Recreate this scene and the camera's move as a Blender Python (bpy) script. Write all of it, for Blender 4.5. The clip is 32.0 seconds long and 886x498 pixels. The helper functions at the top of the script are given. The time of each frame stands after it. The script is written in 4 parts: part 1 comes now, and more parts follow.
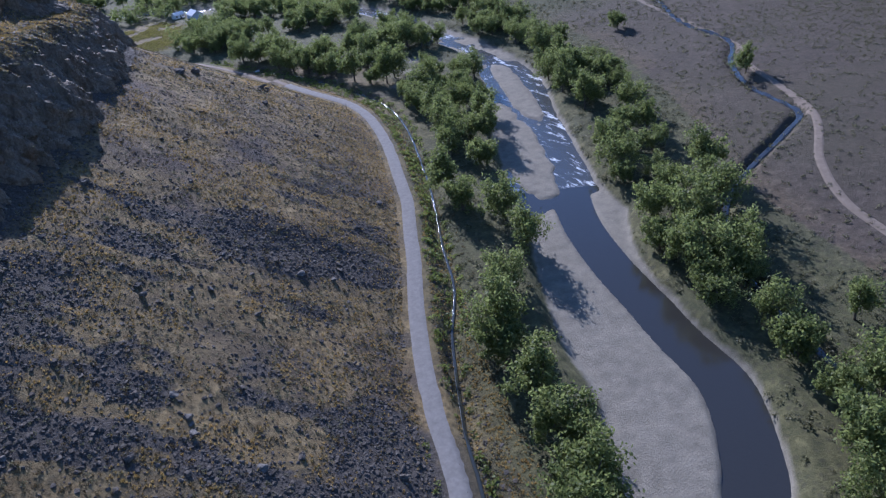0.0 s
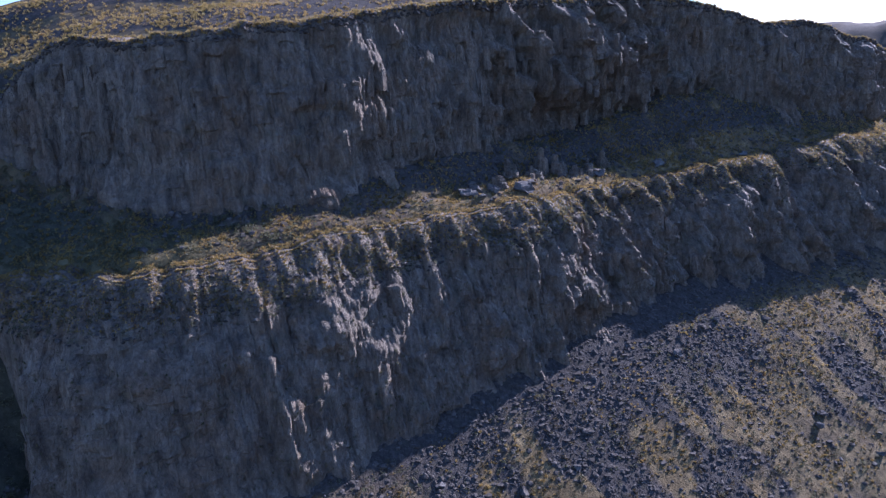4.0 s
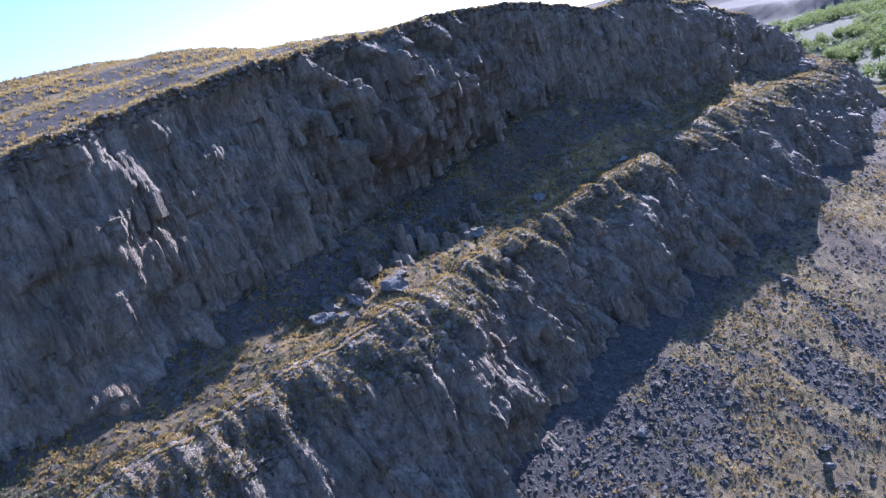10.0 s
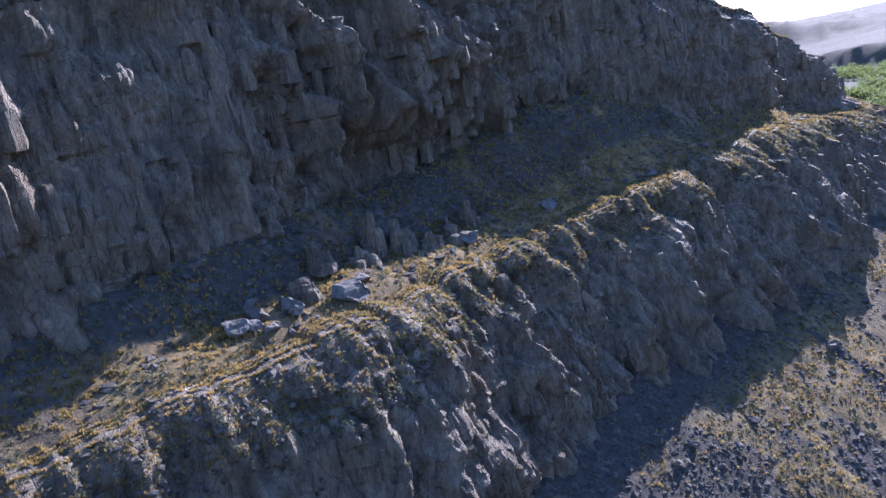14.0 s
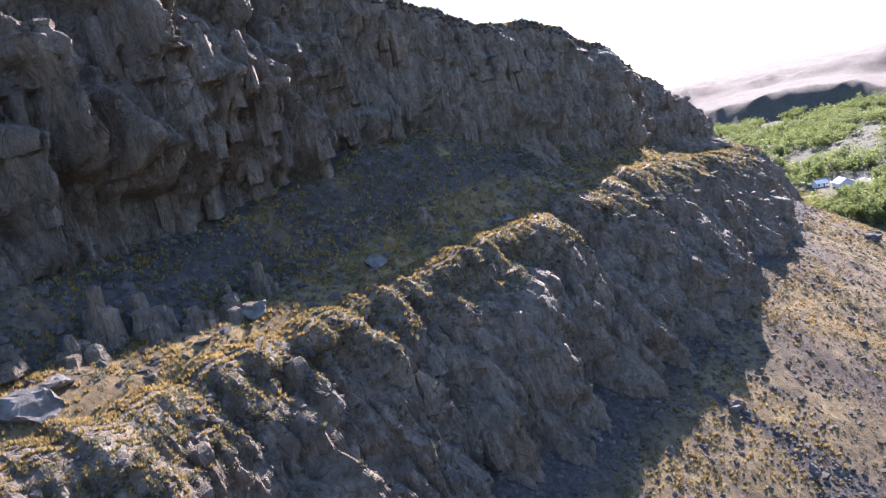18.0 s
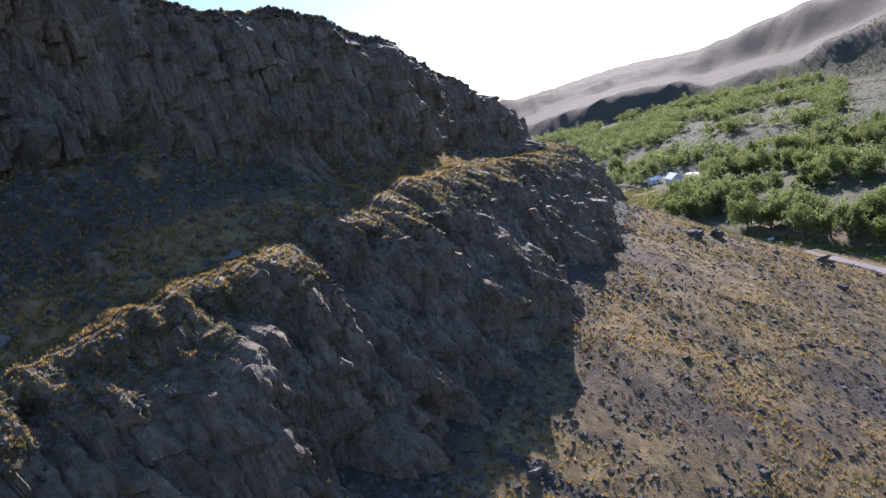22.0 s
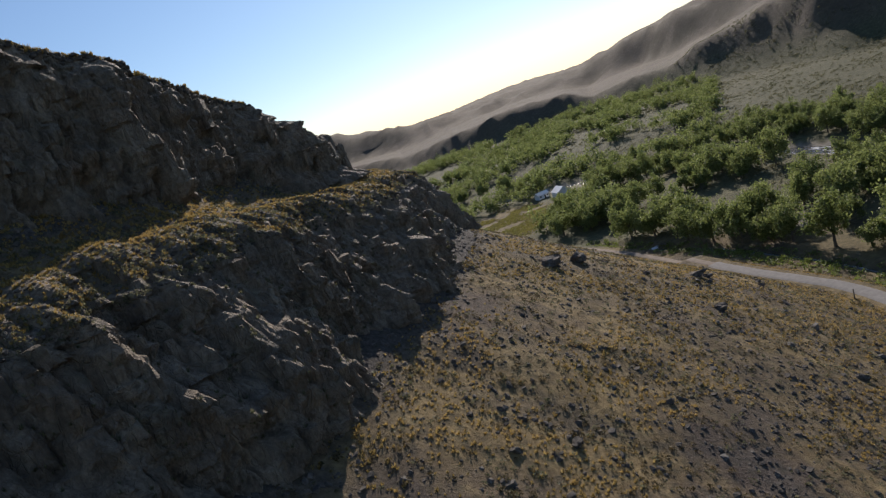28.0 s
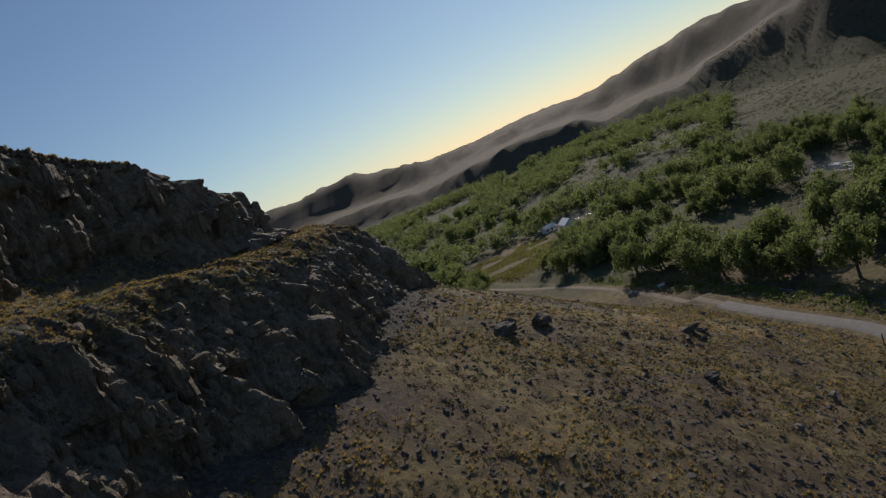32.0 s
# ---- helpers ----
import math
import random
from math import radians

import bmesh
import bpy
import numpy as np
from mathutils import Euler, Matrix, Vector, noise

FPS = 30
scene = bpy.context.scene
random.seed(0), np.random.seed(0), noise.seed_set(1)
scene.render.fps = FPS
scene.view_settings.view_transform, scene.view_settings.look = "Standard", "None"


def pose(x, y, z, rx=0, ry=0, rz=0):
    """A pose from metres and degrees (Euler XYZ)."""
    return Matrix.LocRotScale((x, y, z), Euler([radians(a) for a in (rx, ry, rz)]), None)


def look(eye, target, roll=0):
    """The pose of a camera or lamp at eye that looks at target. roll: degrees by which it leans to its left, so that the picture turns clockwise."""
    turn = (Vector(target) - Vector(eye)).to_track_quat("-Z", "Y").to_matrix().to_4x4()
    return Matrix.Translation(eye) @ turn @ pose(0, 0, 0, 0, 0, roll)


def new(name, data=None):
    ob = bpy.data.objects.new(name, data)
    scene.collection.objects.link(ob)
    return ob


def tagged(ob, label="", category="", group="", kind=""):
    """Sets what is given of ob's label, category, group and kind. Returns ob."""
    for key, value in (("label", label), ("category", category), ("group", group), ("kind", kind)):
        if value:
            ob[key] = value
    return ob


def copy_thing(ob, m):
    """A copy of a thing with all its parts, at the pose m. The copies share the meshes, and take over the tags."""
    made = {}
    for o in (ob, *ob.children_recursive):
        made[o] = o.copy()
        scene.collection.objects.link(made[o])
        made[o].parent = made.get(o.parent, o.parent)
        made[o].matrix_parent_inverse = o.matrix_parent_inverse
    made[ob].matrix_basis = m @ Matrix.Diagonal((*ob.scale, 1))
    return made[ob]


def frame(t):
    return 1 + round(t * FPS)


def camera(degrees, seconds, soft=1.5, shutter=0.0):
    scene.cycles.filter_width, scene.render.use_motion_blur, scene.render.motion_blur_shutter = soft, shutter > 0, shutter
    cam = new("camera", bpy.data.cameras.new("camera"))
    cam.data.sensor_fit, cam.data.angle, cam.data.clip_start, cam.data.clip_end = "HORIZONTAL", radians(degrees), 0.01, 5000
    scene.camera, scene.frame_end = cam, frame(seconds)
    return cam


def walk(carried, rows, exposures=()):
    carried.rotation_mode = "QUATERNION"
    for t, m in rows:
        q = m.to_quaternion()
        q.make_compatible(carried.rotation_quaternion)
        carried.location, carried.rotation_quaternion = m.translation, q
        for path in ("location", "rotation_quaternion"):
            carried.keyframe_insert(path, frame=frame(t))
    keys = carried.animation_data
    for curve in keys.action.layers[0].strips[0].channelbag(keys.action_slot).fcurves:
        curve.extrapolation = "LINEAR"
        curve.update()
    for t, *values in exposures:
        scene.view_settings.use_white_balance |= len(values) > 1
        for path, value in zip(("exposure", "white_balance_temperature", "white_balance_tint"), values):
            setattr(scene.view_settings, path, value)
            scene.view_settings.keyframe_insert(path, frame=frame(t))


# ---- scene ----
cam = camera(63.0, 32.0, soft=1.3)
# seconds, x, y, z, yaw (to the left of +y), pitch (up), roll (leaning left)
PATH = [
    (0.0, -83.58, -353.26, 95.75, -24.92, -30.26, -7.67),
    (0.5, -80.85, -353.23, 94.73, -17.03, -28.17, -7.13),
    (1.0, -78.16, -352.59, 94.18, -9.42, -24.91, -5.50),
    (1.5, -75.30, -352.07, 93.68, 0.04, -24.30, -5.33),
    (2.0, -72.56, -351.13, 92.88, 8.29, -23.78, -5.17),
    (2.5, -70.08, -349.40, 91.63, 18.46, -22.22, -5.51),
    (3.0, -67.93, -347.01, 90.34, 29.20, -20.63, -5.81),
    (3.5, -66.49, -344.64, 89.44, 33.76, -17.01, -3.60),
    (4.0, -65.65, -342.60, 88.55, 40.02, -15.13, -3.21),
    (4.5, -65.79, -340.30, 88.40, 47.92, -14.05, -2.51),
    (6.5, -69.59, -330.23, 90.91, 56.98, -12.73, -2.36),
    (7.0, -70.66, -327.80, 91.20, 53.17, -9.99, -3.17),
    (7.5, -72.19, -325.87, 90.89, 48.68, -8.12, -6.67),
    (8.0, -74.37, -324.14, 90.52, 46.73, -10.48, -8.81),
    (8.5, -76.77, -322.48, 90.11, 46.47, -11.88, -10.13),
    (9.0, -78.88, -320.64, 90.18, 46.88, -12.33, -12.00),
    (9.5, -80.54, -318.65, 90.71, 40.06, -11.26, -16.81),
    (10.0, -82.11, -316.89, 90.67, 28.81, -14.20, -17.01),
    (10.5, -84.30, -314.88, 89.94, 23.31, -15.57, -17.08),
    (11.0, -86.03, -312.82, 89.22, 22.10, -13.53, -17.67),
    (11.5, -87.98, -310.72, 88.24, 18.02, -12.48, -17.68),
    (12.0, -89.80, -308.45, 87.17, 20.07, -11.41, -19.57),
    (12.5, -90.43, -305.66, 87.00, 23.61, -10.82, -22.06),
    (13.0, -91.57, -303.16, 86.33, 24.06, -10.28, -22.21),
    (13.5, -92.45, -300.64, 85.38, 25.52, -12.88, -15.31),
    (15.5, -94.09, -290.43, 80.78, 26.54, -9.50, -3.74),
    (16.0, -93.89, -287.91, 79.93, 22.63, -8.24, -5.79),
    (16.5, -93.75, -285.65, 79.05, 24.23, -9.10, -8.04),
    (17.0, -93.40, -283.07, 79.03, 23.48, -8.54, -8.86),
    (17.5, -92.62, -280.64, 78.46, 20.59, -8.38, -10.52),
    (18.0, -92.38, -278.07, 77.47, 17.96, -8.87, -12.03),
    (18.5, -91.94, -275.30, 77.08, 20.19, -6.32, -13.62),
    (19.0, -90.81, -272.86, 76.34, 20.63, -2.69, -16.15),
    (19.5, -89.60, -270.38, 76.24, 19.75, -3.12, -14.42),
    (20.0, -88.36, -267.70, 75.97, 1.72, -4.09, -13.36),
    (20.5, -87.44, -265.10, 74.99, 2.24, -5.88, -12.78),
    (21.0, -86.41, -262.36, 74.35, -1.74, -11.41, -12.01),
    (21.5, -85.33, -259.63, 73.82, 0.45, -11.64, -11.92),
    (22.0, -84.22, -257.13, 73.34, 7.55, -10.04, -15.18),
    (22.5, -82.90, -254.74, 73.10, 10.33, -8.49, -17.49),
    (23.0, -81.46, -252.46, 72.72, 6.77, -9.15, -20.21),
    (23.5, -80.18, -250.29, 72.22, 6.28, -8.28, -14.27),
    (24.0, -78.84, -248.11, 71.71, 8.00, -4.71, -15.12),
    (24.5, -77.54, -246.16, 70.95, 4.86, -4.28, -20.22),
    (26.5, -74.25, -239.86, 69.22, 9.24, -4.91, -26.23),
    (27.0, -72.99, -237.31, 68.58, 4.68, -7.14, -26.53),
    (27.5, -71.45, -234.52, 68.12, 3.96, -7.02, -25.95),
    (28.0, -69.75, -231.87, 67.79, 0.46, -10.01, -19.95),
    (28.5, -68.13, -228.82, 67.36, -0.81, -10.91, -17.69),
    (29.0, -66.55, -226.08, 67.14, 6.11, -5.83, -23.08),
    (29.5, -64.17, -223.74, 66.75, -8.33, -9.08, -21.68),
    (30.0, -62.72, -221.34, 66.58, -14.85, -13.17, -20.16),
    (30.5, -61.46, -218.95, 66.20, -0.05, -5.01, -25.71),
    (31.0, -59.18, -216.78, 65.52, 6.73, -4.63, -26.32),
    (31.5, -57.22, -214.84, 64.95, 5.67, -4.52, -24.88),
    (32.0, -55.45, -212.96, 64.26, 1.64, -6.80, -23.26),
]
walk(cam, [(t, pose(x, y, z, 90 + pitch, 0, yaw) @ pose(0, 0, 0, 0, 0, roll)) for t, x, y, z, yaw, pitch, roll in PATH],
     exposures=[(0.0, 0.7, 5100, 23), (2.0, 0.85, 4950, 34), (3.0, 0.95, 5100, 35), (4.5, 1.2, 5100, 30), (7.0, 1.45, 4750, 28), (9.0, 1.55, 4850, 30), (10.0, 1.8, 5050, 28), (12.0, 1.8, 4950, 24), (13.0, 1.6, 4850, 28), (16.0, 2.05, 6100, 28), (19.0, 2.1, 5950, 28), (20.0, 1.8, 5850, 25), (23.0, 1.08, 6050, 23), (27.0, 0.28, 6550, 16), (30.0, 0.0, 6850, 14), (32.0, -0.5, 6800, 12)])

# ---- light ----
SUN_AZ, SUN_EL = 9.5, 25.5  # degrees to the right of +y, above the horizon
world = bpy.data.worlds.new("world")
scene.world = world
world.use_nodes = True
wn = world.node_tree
sky = wn.nodes.new("ShaderNodeTexSky")
sky.sky_type, sky.sun_disc = "NISHITA", False
sky.sun_elevation, sky.sun_rotation = radians(SUN_EL), radians(SUN_AZ)
sky.dust_density, sky.air_density, sky.ozone_density = 0.08, 1.0, 4.0
wn.links.new(sky.outputs[0], wn.nodes["Background"].inputs[0])
wn.nodes["Background"].inputs[1].default_value = 0.095
lamp = bpy.data.lights.new("sun", "SUN")
lamp.energy, lamp.angle, lamp.color = 4.4, radians(0.55), (1.0, 0.93, 0.84)
sun = new("sun", lamp)
SUN_DIR = Vector((math.sin(radians(SUN_AZ)) * math.cos(radians(SUN_EL)), math.cos(radians(SUN_AZ)) * math.cos(radians(SUN_EL)), math.sin(radians(SUN_EL))))
sun.matrix_world = look((0, 0, 300), Vector((0, 0, 300)) - SUN_DIR)


# ---- materials ----
def ramp(nt, fac, stops):
    node = nt.nodes.new("ShaderNodeValToRGB")
    el = node.color_ramp.elements
    while len(el) < len(stops):
        el.new(0.5)
    for e, (p, c) in zip(el, stops):
        e.position, e.color = p, (*c, 1)
    nt.links.new(fac, node.inputs[0])
    return node.outputs[0]


def tex(nt, scale, detail=5, rough=0.6, stretch=(1, 1, 1), kind="noise", turn=(0, 0, 0)):
    geo = nt.nodes.new("ShaderNodeNewGeometry")
    mp = nt.nodes.new("ShaderNodeMapping")
    mp.inputs["Scale"].default_value, mp.inputs["Rotation"].default_value = stretch, turn
    nt.links.new(geo.outputs["Position"], mp.inputs[0])
    if kind == "noise":
        n = nt.nodes.new("ShaderNodeTexNoise")
        n.inputs["Scale"].default_value, n.inputs["Detail"].default_value, n.inputs["Roughness"].default_value = scale, detail, rough
        nt.links.new(mp.outputs[0], n.inputs["Vector"])
        return n.outputs[0]
    n = nt.nodes.new("ShaderNodeTexVoronoi")
    n.inputs["Scale"].default_value = scale
    nt.links.new(mp.outputs[0], n.inputs["Vector"])
    if kind == "edge":
        n.feature = "DISTANCE_TO_EDGE"
    return n.outputs["Distance"]


def mix(nt, fac, a, b, mode="MIX"):
    node = nt.nodes.new("ShaderNodeMix")
    node.data_type, node.blend_type = "RGBA", mode
    for sock, v in ((node.inputs[0], fac), (node.inputs[6], a), (node.inputs[7], b)):
        if isinstance(v, (int, float)):
            sock.default_value = v
        elif isinstance(v, tuple):
            sock.default_value = (*v, 1)
        else:
            nt.links.new(v, sock)
    return node.outputs[2]


def band(nt, v, lo, hi):
    node = nt.nodes.new("ShaderNodeMapRange")
    node.inputs["From Min"].default_value, node.inputs["From Max"].default_value = lo, hi
    nt.links.new(v, node.inputs["Value"])
    return node.outputs[0]


def times_(nt, a, b):
    node = nt.nodes.new("ShaderNodeMath")
    node.operation = "MULTIPLY"
    for sock, v in zip(node.inputs, (a, b)):
        if isinstance(v, (int, float)):
            sock.default_value = v
        else:
            nt.links.new(v, sock)
    return node.outputs[0]


def material(name, rough=0.9, spec=0.3):
    m = bpy.data.materials.new(name)
    m.use_nodes = True
    b = m.node_tree.nodes["Principled BSDF"]
    b.inputs["Roughness"].default_value, b.inputs["Specular IOR Level"].default_value = rough, spec
    return m, m.node_tree, b


def relief(nt, bsdf, height, distance, strength=1.0):
    node = nt.nodes.new("ShaderNodeBump")
    node.inputs["Distance"].default_value, node.inputs["Strength"].default_value = distance, strength
    nt.links.new(height, node.inputs["Height"])
    nt.links.new(node.outputs[0], bsdf.inputs["Normal"])


def zone(nt, channel):
    at = nt.nodes.new("ShaderNodeAttribute")
    at.attribute_name = "zone"
    sep = nt.nodes.new("ShaderNodeSeparateColor")
    nt.links.new(at.outputs["Color"], sep.inputs[0])
    return sep.outputs[channel]


def make_ground():
    m, nt, b = material("hillside", 0.95, 0.15)
    big, mid, fine = tex(nt, 0.045, 6, 0.65), tex(nt, 0.35, 6, 0.7), tex(nt, 2.6, 6, 0.75)
    grass = ramp(nt, mid, [(0.3, (0.15, 0.108, 0.055)), (0.5, (0.29, 0.21, 0.1)), (0.68, (0.44, 0.33, 0.16))])
    soil = ramp(nt, fine, [(0.3, (0.085, 0.066, 0.052)), (0.55, (0.15, 0.115, 0.088)), (0.75, (0.22, 0.175, 0.135))])
    base = mix(nt, band(nt, big, 0.36, 0.52), soil, grass)
    terrace = ramp(nt, mid, [(0.3, (0.08, 0.064, 0.051)), (0.55, (0.125, 0.102, 0.08)), (0.75, (0.18, 0.15, 0.118))])
    at = nt.nodes.new("ShaderNodeAttribute")
    at.attribute_name = "zone"
    base = mix(nt, at.outputs["Alpha"], base, terrace)
    hill = tex(nt, 0.012, 8, 0.7)
    base = mix(nt, times_(nt, band(nt, hill, 0.42, 0.6), 0.55), base, (0.1, 0.088, 0.056))
    base = mix(nt, 0.4, base, ramp(nt, tex(nt, 0.055, 9, 0.75), [(0.36, (0.5, 0.5, 0.48)), (0.6, (1, 1, 1))]), "MULTIPLY")
    rocky = ramp(nt, tex(nt, 1.4, 6, 0.8), [(0.35, (0.045, 0.04, 0.035)), (0.55, (0.11, 0.097, 0.083)), (0.75, (0.2, 0.176, 0.148))])
    c = mix(nt, band(nt, zone(nt, 0), 0.25, 0.7), base, rocky)
    shrub = ramp(nt, mid, [(0.3, (0.05, 0.06, 0.028)), (0.55, (0.11, 0.115, 0.055)), (0.75, (0.2, 0.19, 0.09))])
    c = mix(nt, zone(nt, 1), c, shrub)
    dots = band(nt, tex(nt, 0.75, kind="cells"), 0.5, 0.2)
    c = mix(nt, times_(nt, dots, 0.5), c, (0.07, 0.065, 0.045))
    sand = ramp(nt, mid, [(0.3, (0.21, 0.19, 0.15)), (0.7, (0.33, 0.3, 0.235))])
    c = mix(nt, zone(nt, 2), c, sand)
    c = mix(nt, 0.5, c, ramp(nt, fine, [(0.25, (0.45, 0.45, 0.45)), (0.75, (1.0, 1.0, 1.0))]), "MULTIPLY")
    nt.links.new(c, b.inputs["Base Color"])
    relief(nt, b, mix(nt, 0.5, fine, mid), 0.5, 0.9)
    return m


def make_cliff():
    m, nt, b = material("basalt", 0.8, 0.22)
    col, mid, fine = tex(nt, 0.5, 6, 0.65, (1, 1, 0.35)), tex(nt, 0.16, 5, 0.6), tex(nt, 2.4, 8, 0.75)
    c = ramp(nt, col, [(0.28, (0.16, 0.135, 0.105)), (0.5, (0.34, 0.28, 0.205)), (0.72, (0.5, 0.42, 0.315))])
    c = mix(nt, times_(nt, band(nt, mid, 0.5, 0.66), 0.55), c, (0.36, 0.25, 0.155))
    c = mix(nt, times_(nt, band(nt, tex(nt, 0.3, 5, 0.7), 0.55, 0.7), 0.5), c, (0.2, 0.2, 0.13))
    streak = tex(nt, 1.1, 6, 0.7, (1, 1, 0.28))
    c = mix(nt, 0.6, c, ramp(nt, streak, [(0.36, (0.35, 0.34, 0.34)), (0.58, (1, 1, 1))]), "MULTIPLY")
    c = mix(nt, 0.6, c, ramp(nt, fine, [(0.3, (0.3, 0.3, 0.31)), (0.64, (1, 1, 1))]), "MULTIPLY")
    nt.links.new(c, b.inputs["Base Color"])
    crack = band(nt, tex(nt, 1.5, kind="edge", stretch=(1, 1, 0.3)), 0.0, 0.06)
    relief(nt, b, mix(nt, 0.22, mix(nt, 0.2, fine, streak), crack), 0.9, 1.0)
    return m


def make_plain(name, stops, scale, rough=0.9, bump=0.05, spec=0.25, stretch=(1, 1, 1)):
    m, nt, b = material(name, rough, spec)
    n = tex(nt, scale, 7, 0.7, stretch)
    per = nt.nodes.new("ShaderNodeNewGeometry")
    c = ramp(nt, n, stops)
    isl = nt.nodes.new("ShaderNodeMapRange")
    isl.inputs["To Min"].default_value, isl.inputs["To Max"].default_value = 0.6, 1.0
    nt.links.new(per.outputs["Random Per Island"], isl.inputs["Value"])
    c = mix(nt, 1.0, c, isl.outputs[0], "MULTIPLY")
    nt.links.new(c, b.inputs["Base Color"])
    relief(nt, b, n, bump)
    return m


def make_leaf(name, dark, light, through_light=0.5):
    m, nt, b = material(name, 0.6, 0.3)
    per = nt.nodes.new("ShaderNodeNewGeometry")
    c = ramp(nt, per.outputs["Random Per Island"], [(0.0, dark), (1.0, light)])
    big = tex(nt, 0.12, 3)
    c = mix(nt, 0.6, c, ramp(nt, big, [(0.35, (0.55, 0.6, 0.5)), (0.65, (1, 1, 1))]), "MULTIPLY")
    nt.links.new(c, b.inputs["Base Color"])
    tr = nt.nodes.new("ShaderNodeBsdfTranslucent")
    nt.links.new(c, tr.inputs[0])
    sh = nt.nodes.new("ShaderNodeMixShader")
    sh.inputs[0].default_value = through_light
    out = nt.nodes["Material Output"]
    nt.links.new(b.outputs[0], sh.inputs[1])
    nt.links.new(tr.outputs[0], sh.inputs[2])
    nt.links.new(sh.outputs[0], out.inputs[0])
    return m


def make_water(name, ripple, colour, rough):
    m, nt, b = material(name, rough, 0.5)
    b.inputs["Base Color"].default_value = (*colour, 1)
    relief(nt, b, tex(nt, 1.6, 4, 0.6), ripple)
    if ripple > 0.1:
        # broken white streaks put into the colour, for foam and sun glints alike
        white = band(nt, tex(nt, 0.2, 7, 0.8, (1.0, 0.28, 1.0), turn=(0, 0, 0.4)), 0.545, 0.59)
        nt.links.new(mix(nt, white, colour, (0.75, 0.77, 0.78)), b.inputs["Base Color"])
    return m


M_GROUND, M_CLIFF = make_ground(), make_cliff()
M_ROCK = make_plain("talus_rock", [(0.3, (0.055, 0.049, 0.042)), (0.55, (0.14, 0.124, 0.105)), (0.75, (0.27, 0.24, 0.2))], 1.5, 0.92, 0.15, 0.15)
M_BOULDER = make_plain("pale_boulder", [(0.3, (0.09, 0.083, 0.074)), (0.55, (0.17, 0.157, 0.138)), (0.75, (0.27, 0.25, 0.215))], 1.2, 0.85, 0.15)
M_ROAD = make_plain("gravel_road", [(0.3, (0.2, 0.188, 0.17)), (0.7, (0.3, 0.283, 0.258))], 0.9, 0.95, 0.02)
M_TRACK = make_plain("dirt_track", [(0.3, (0.24, 0.19, 0.14)), (0.7, (0.36, 0.29, 0.22))], 0.5, 0.95, 0.03)
M_TUFT = make_leaf("dry_grass", (0.3, 0.208, 0.072), (0.62, 0.45, 0.175))
M_MEADOW = make_leaf("meadow_grass", (0.18, 0.17, 0.05), (0.4, 0.36, 0.12))
M_SAGE = make_leaf("sagebrush", (0.10, 0.10, 0.055), (0.26, 0.25, 0.15))
M_DRYBRUSH = make_leaf("dry_brush", (0.07, 0.055, 0.03), (0.2, 0.155, 0.08))
M_BARK = make_plain("bark", [(0.3, (0.10, 0.08, 0.06)), (0.7, (0.2, 0.17, 0.13))], 3.0, 0.9, 0.05)
M_LEAF = make_leaf("leaves", (0.122, 0.158, 0.05), (0.31, 0.348, 0.122), 0.57)
M_WILLOW = make_leaf("bank_willow", (0.12, 0.16, 0.035), (0.28, 0.32, 0.09))
M_WATER = make_water("river_water", 0.02, (0.035, 0.034, 0.03), 0.06)
M_CANAL = make_water("canal_water", 0.02, (0.04, 0.042, 0.036), 0.07)
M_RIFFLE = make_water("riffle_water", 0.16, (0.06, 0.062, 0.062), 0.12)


# ---- helpers for shapes ----
RNG = np.random.default_rng(7)
TABLE = RNG.random((256, 256))


def vn(x, y, k=0):
    """Smooth value noise, 0 to 1."""
    x, y = np.asarray(x, float) + 37.3 * k, np.asarray(y, float) + 91.7 * k
    i, j = np.floor(x).astype(int), np.floor(y).astype(int)
    f, g = x - i, y - j
    f, g = f * f * (3 - 2 * f), g * g * (3 - 2 * g)
    a, b = TABLE[i & 255, j & 255], TABLE[(i + 1) & 255, j & 255]
    c, d = TABLE[i & 255, (j + 1) & 255], TABLE[(i + 1) & 255, (j + 1) & 255]
    return (a * (1 - f) + b * f) * (1 - g) + (c * (1 - f) + d * f) * g


def fbm(x, y, octaves=4, k=0):
    total, amp, out = 0.0, 1.0, 0.0
    for o in range(octaves):
        out = out + amp * vn(np.asarray(x) * 2**o, np.asarray(y) * 2**o, k + o)
        total += amp
        amp *= 0.5
    return out / total


def cells(x, y, k=0):
    i, j = np.floor(np.asarray(x)).astype(int) + 17 * k, np.floor(np.asarray(y)).astype(int) + 5 * k
    return TABLE[i & 255, j & 255]


def smooth(lo, hi, x):
    t = np.clip((x - lo) / (hi - lo), 0, 1)
    return t * t * (3 - 2 * t)


def spline(points, step):
    """A smooth line through points, with a point every step metres."""
    p = np.array(points, float)
    p = np.vstack([2 * p[0] - p[1], p, 2 * p[-1] - p[-2]])
    out = []
    for a, b, c, d in zip(p, p[1:], p[2:], p[3:]):
        t = np.linspace(0, 1, 40, endpoint=False)[:, None]
        out.append(0.5 * (2 * b + (c - a) * t + (2 * a - 5 * b + 4 * c - d) * t**2 + (3 * b - a - 3 * c + d) * t**3))
    line = np.vstack([*out, p[-2][None]])
    along = np.r_[0, np.cumsum(np.linalg.norm(np.diff(line, axis=0)[:, :2], axis=1))]
    at = np.linspace(0, along[-1], max(2, int(along[-1] / step)))
    return np.stack([np.interp(at, along, line[:, i]) for i in range(line.shape[1])], 1)


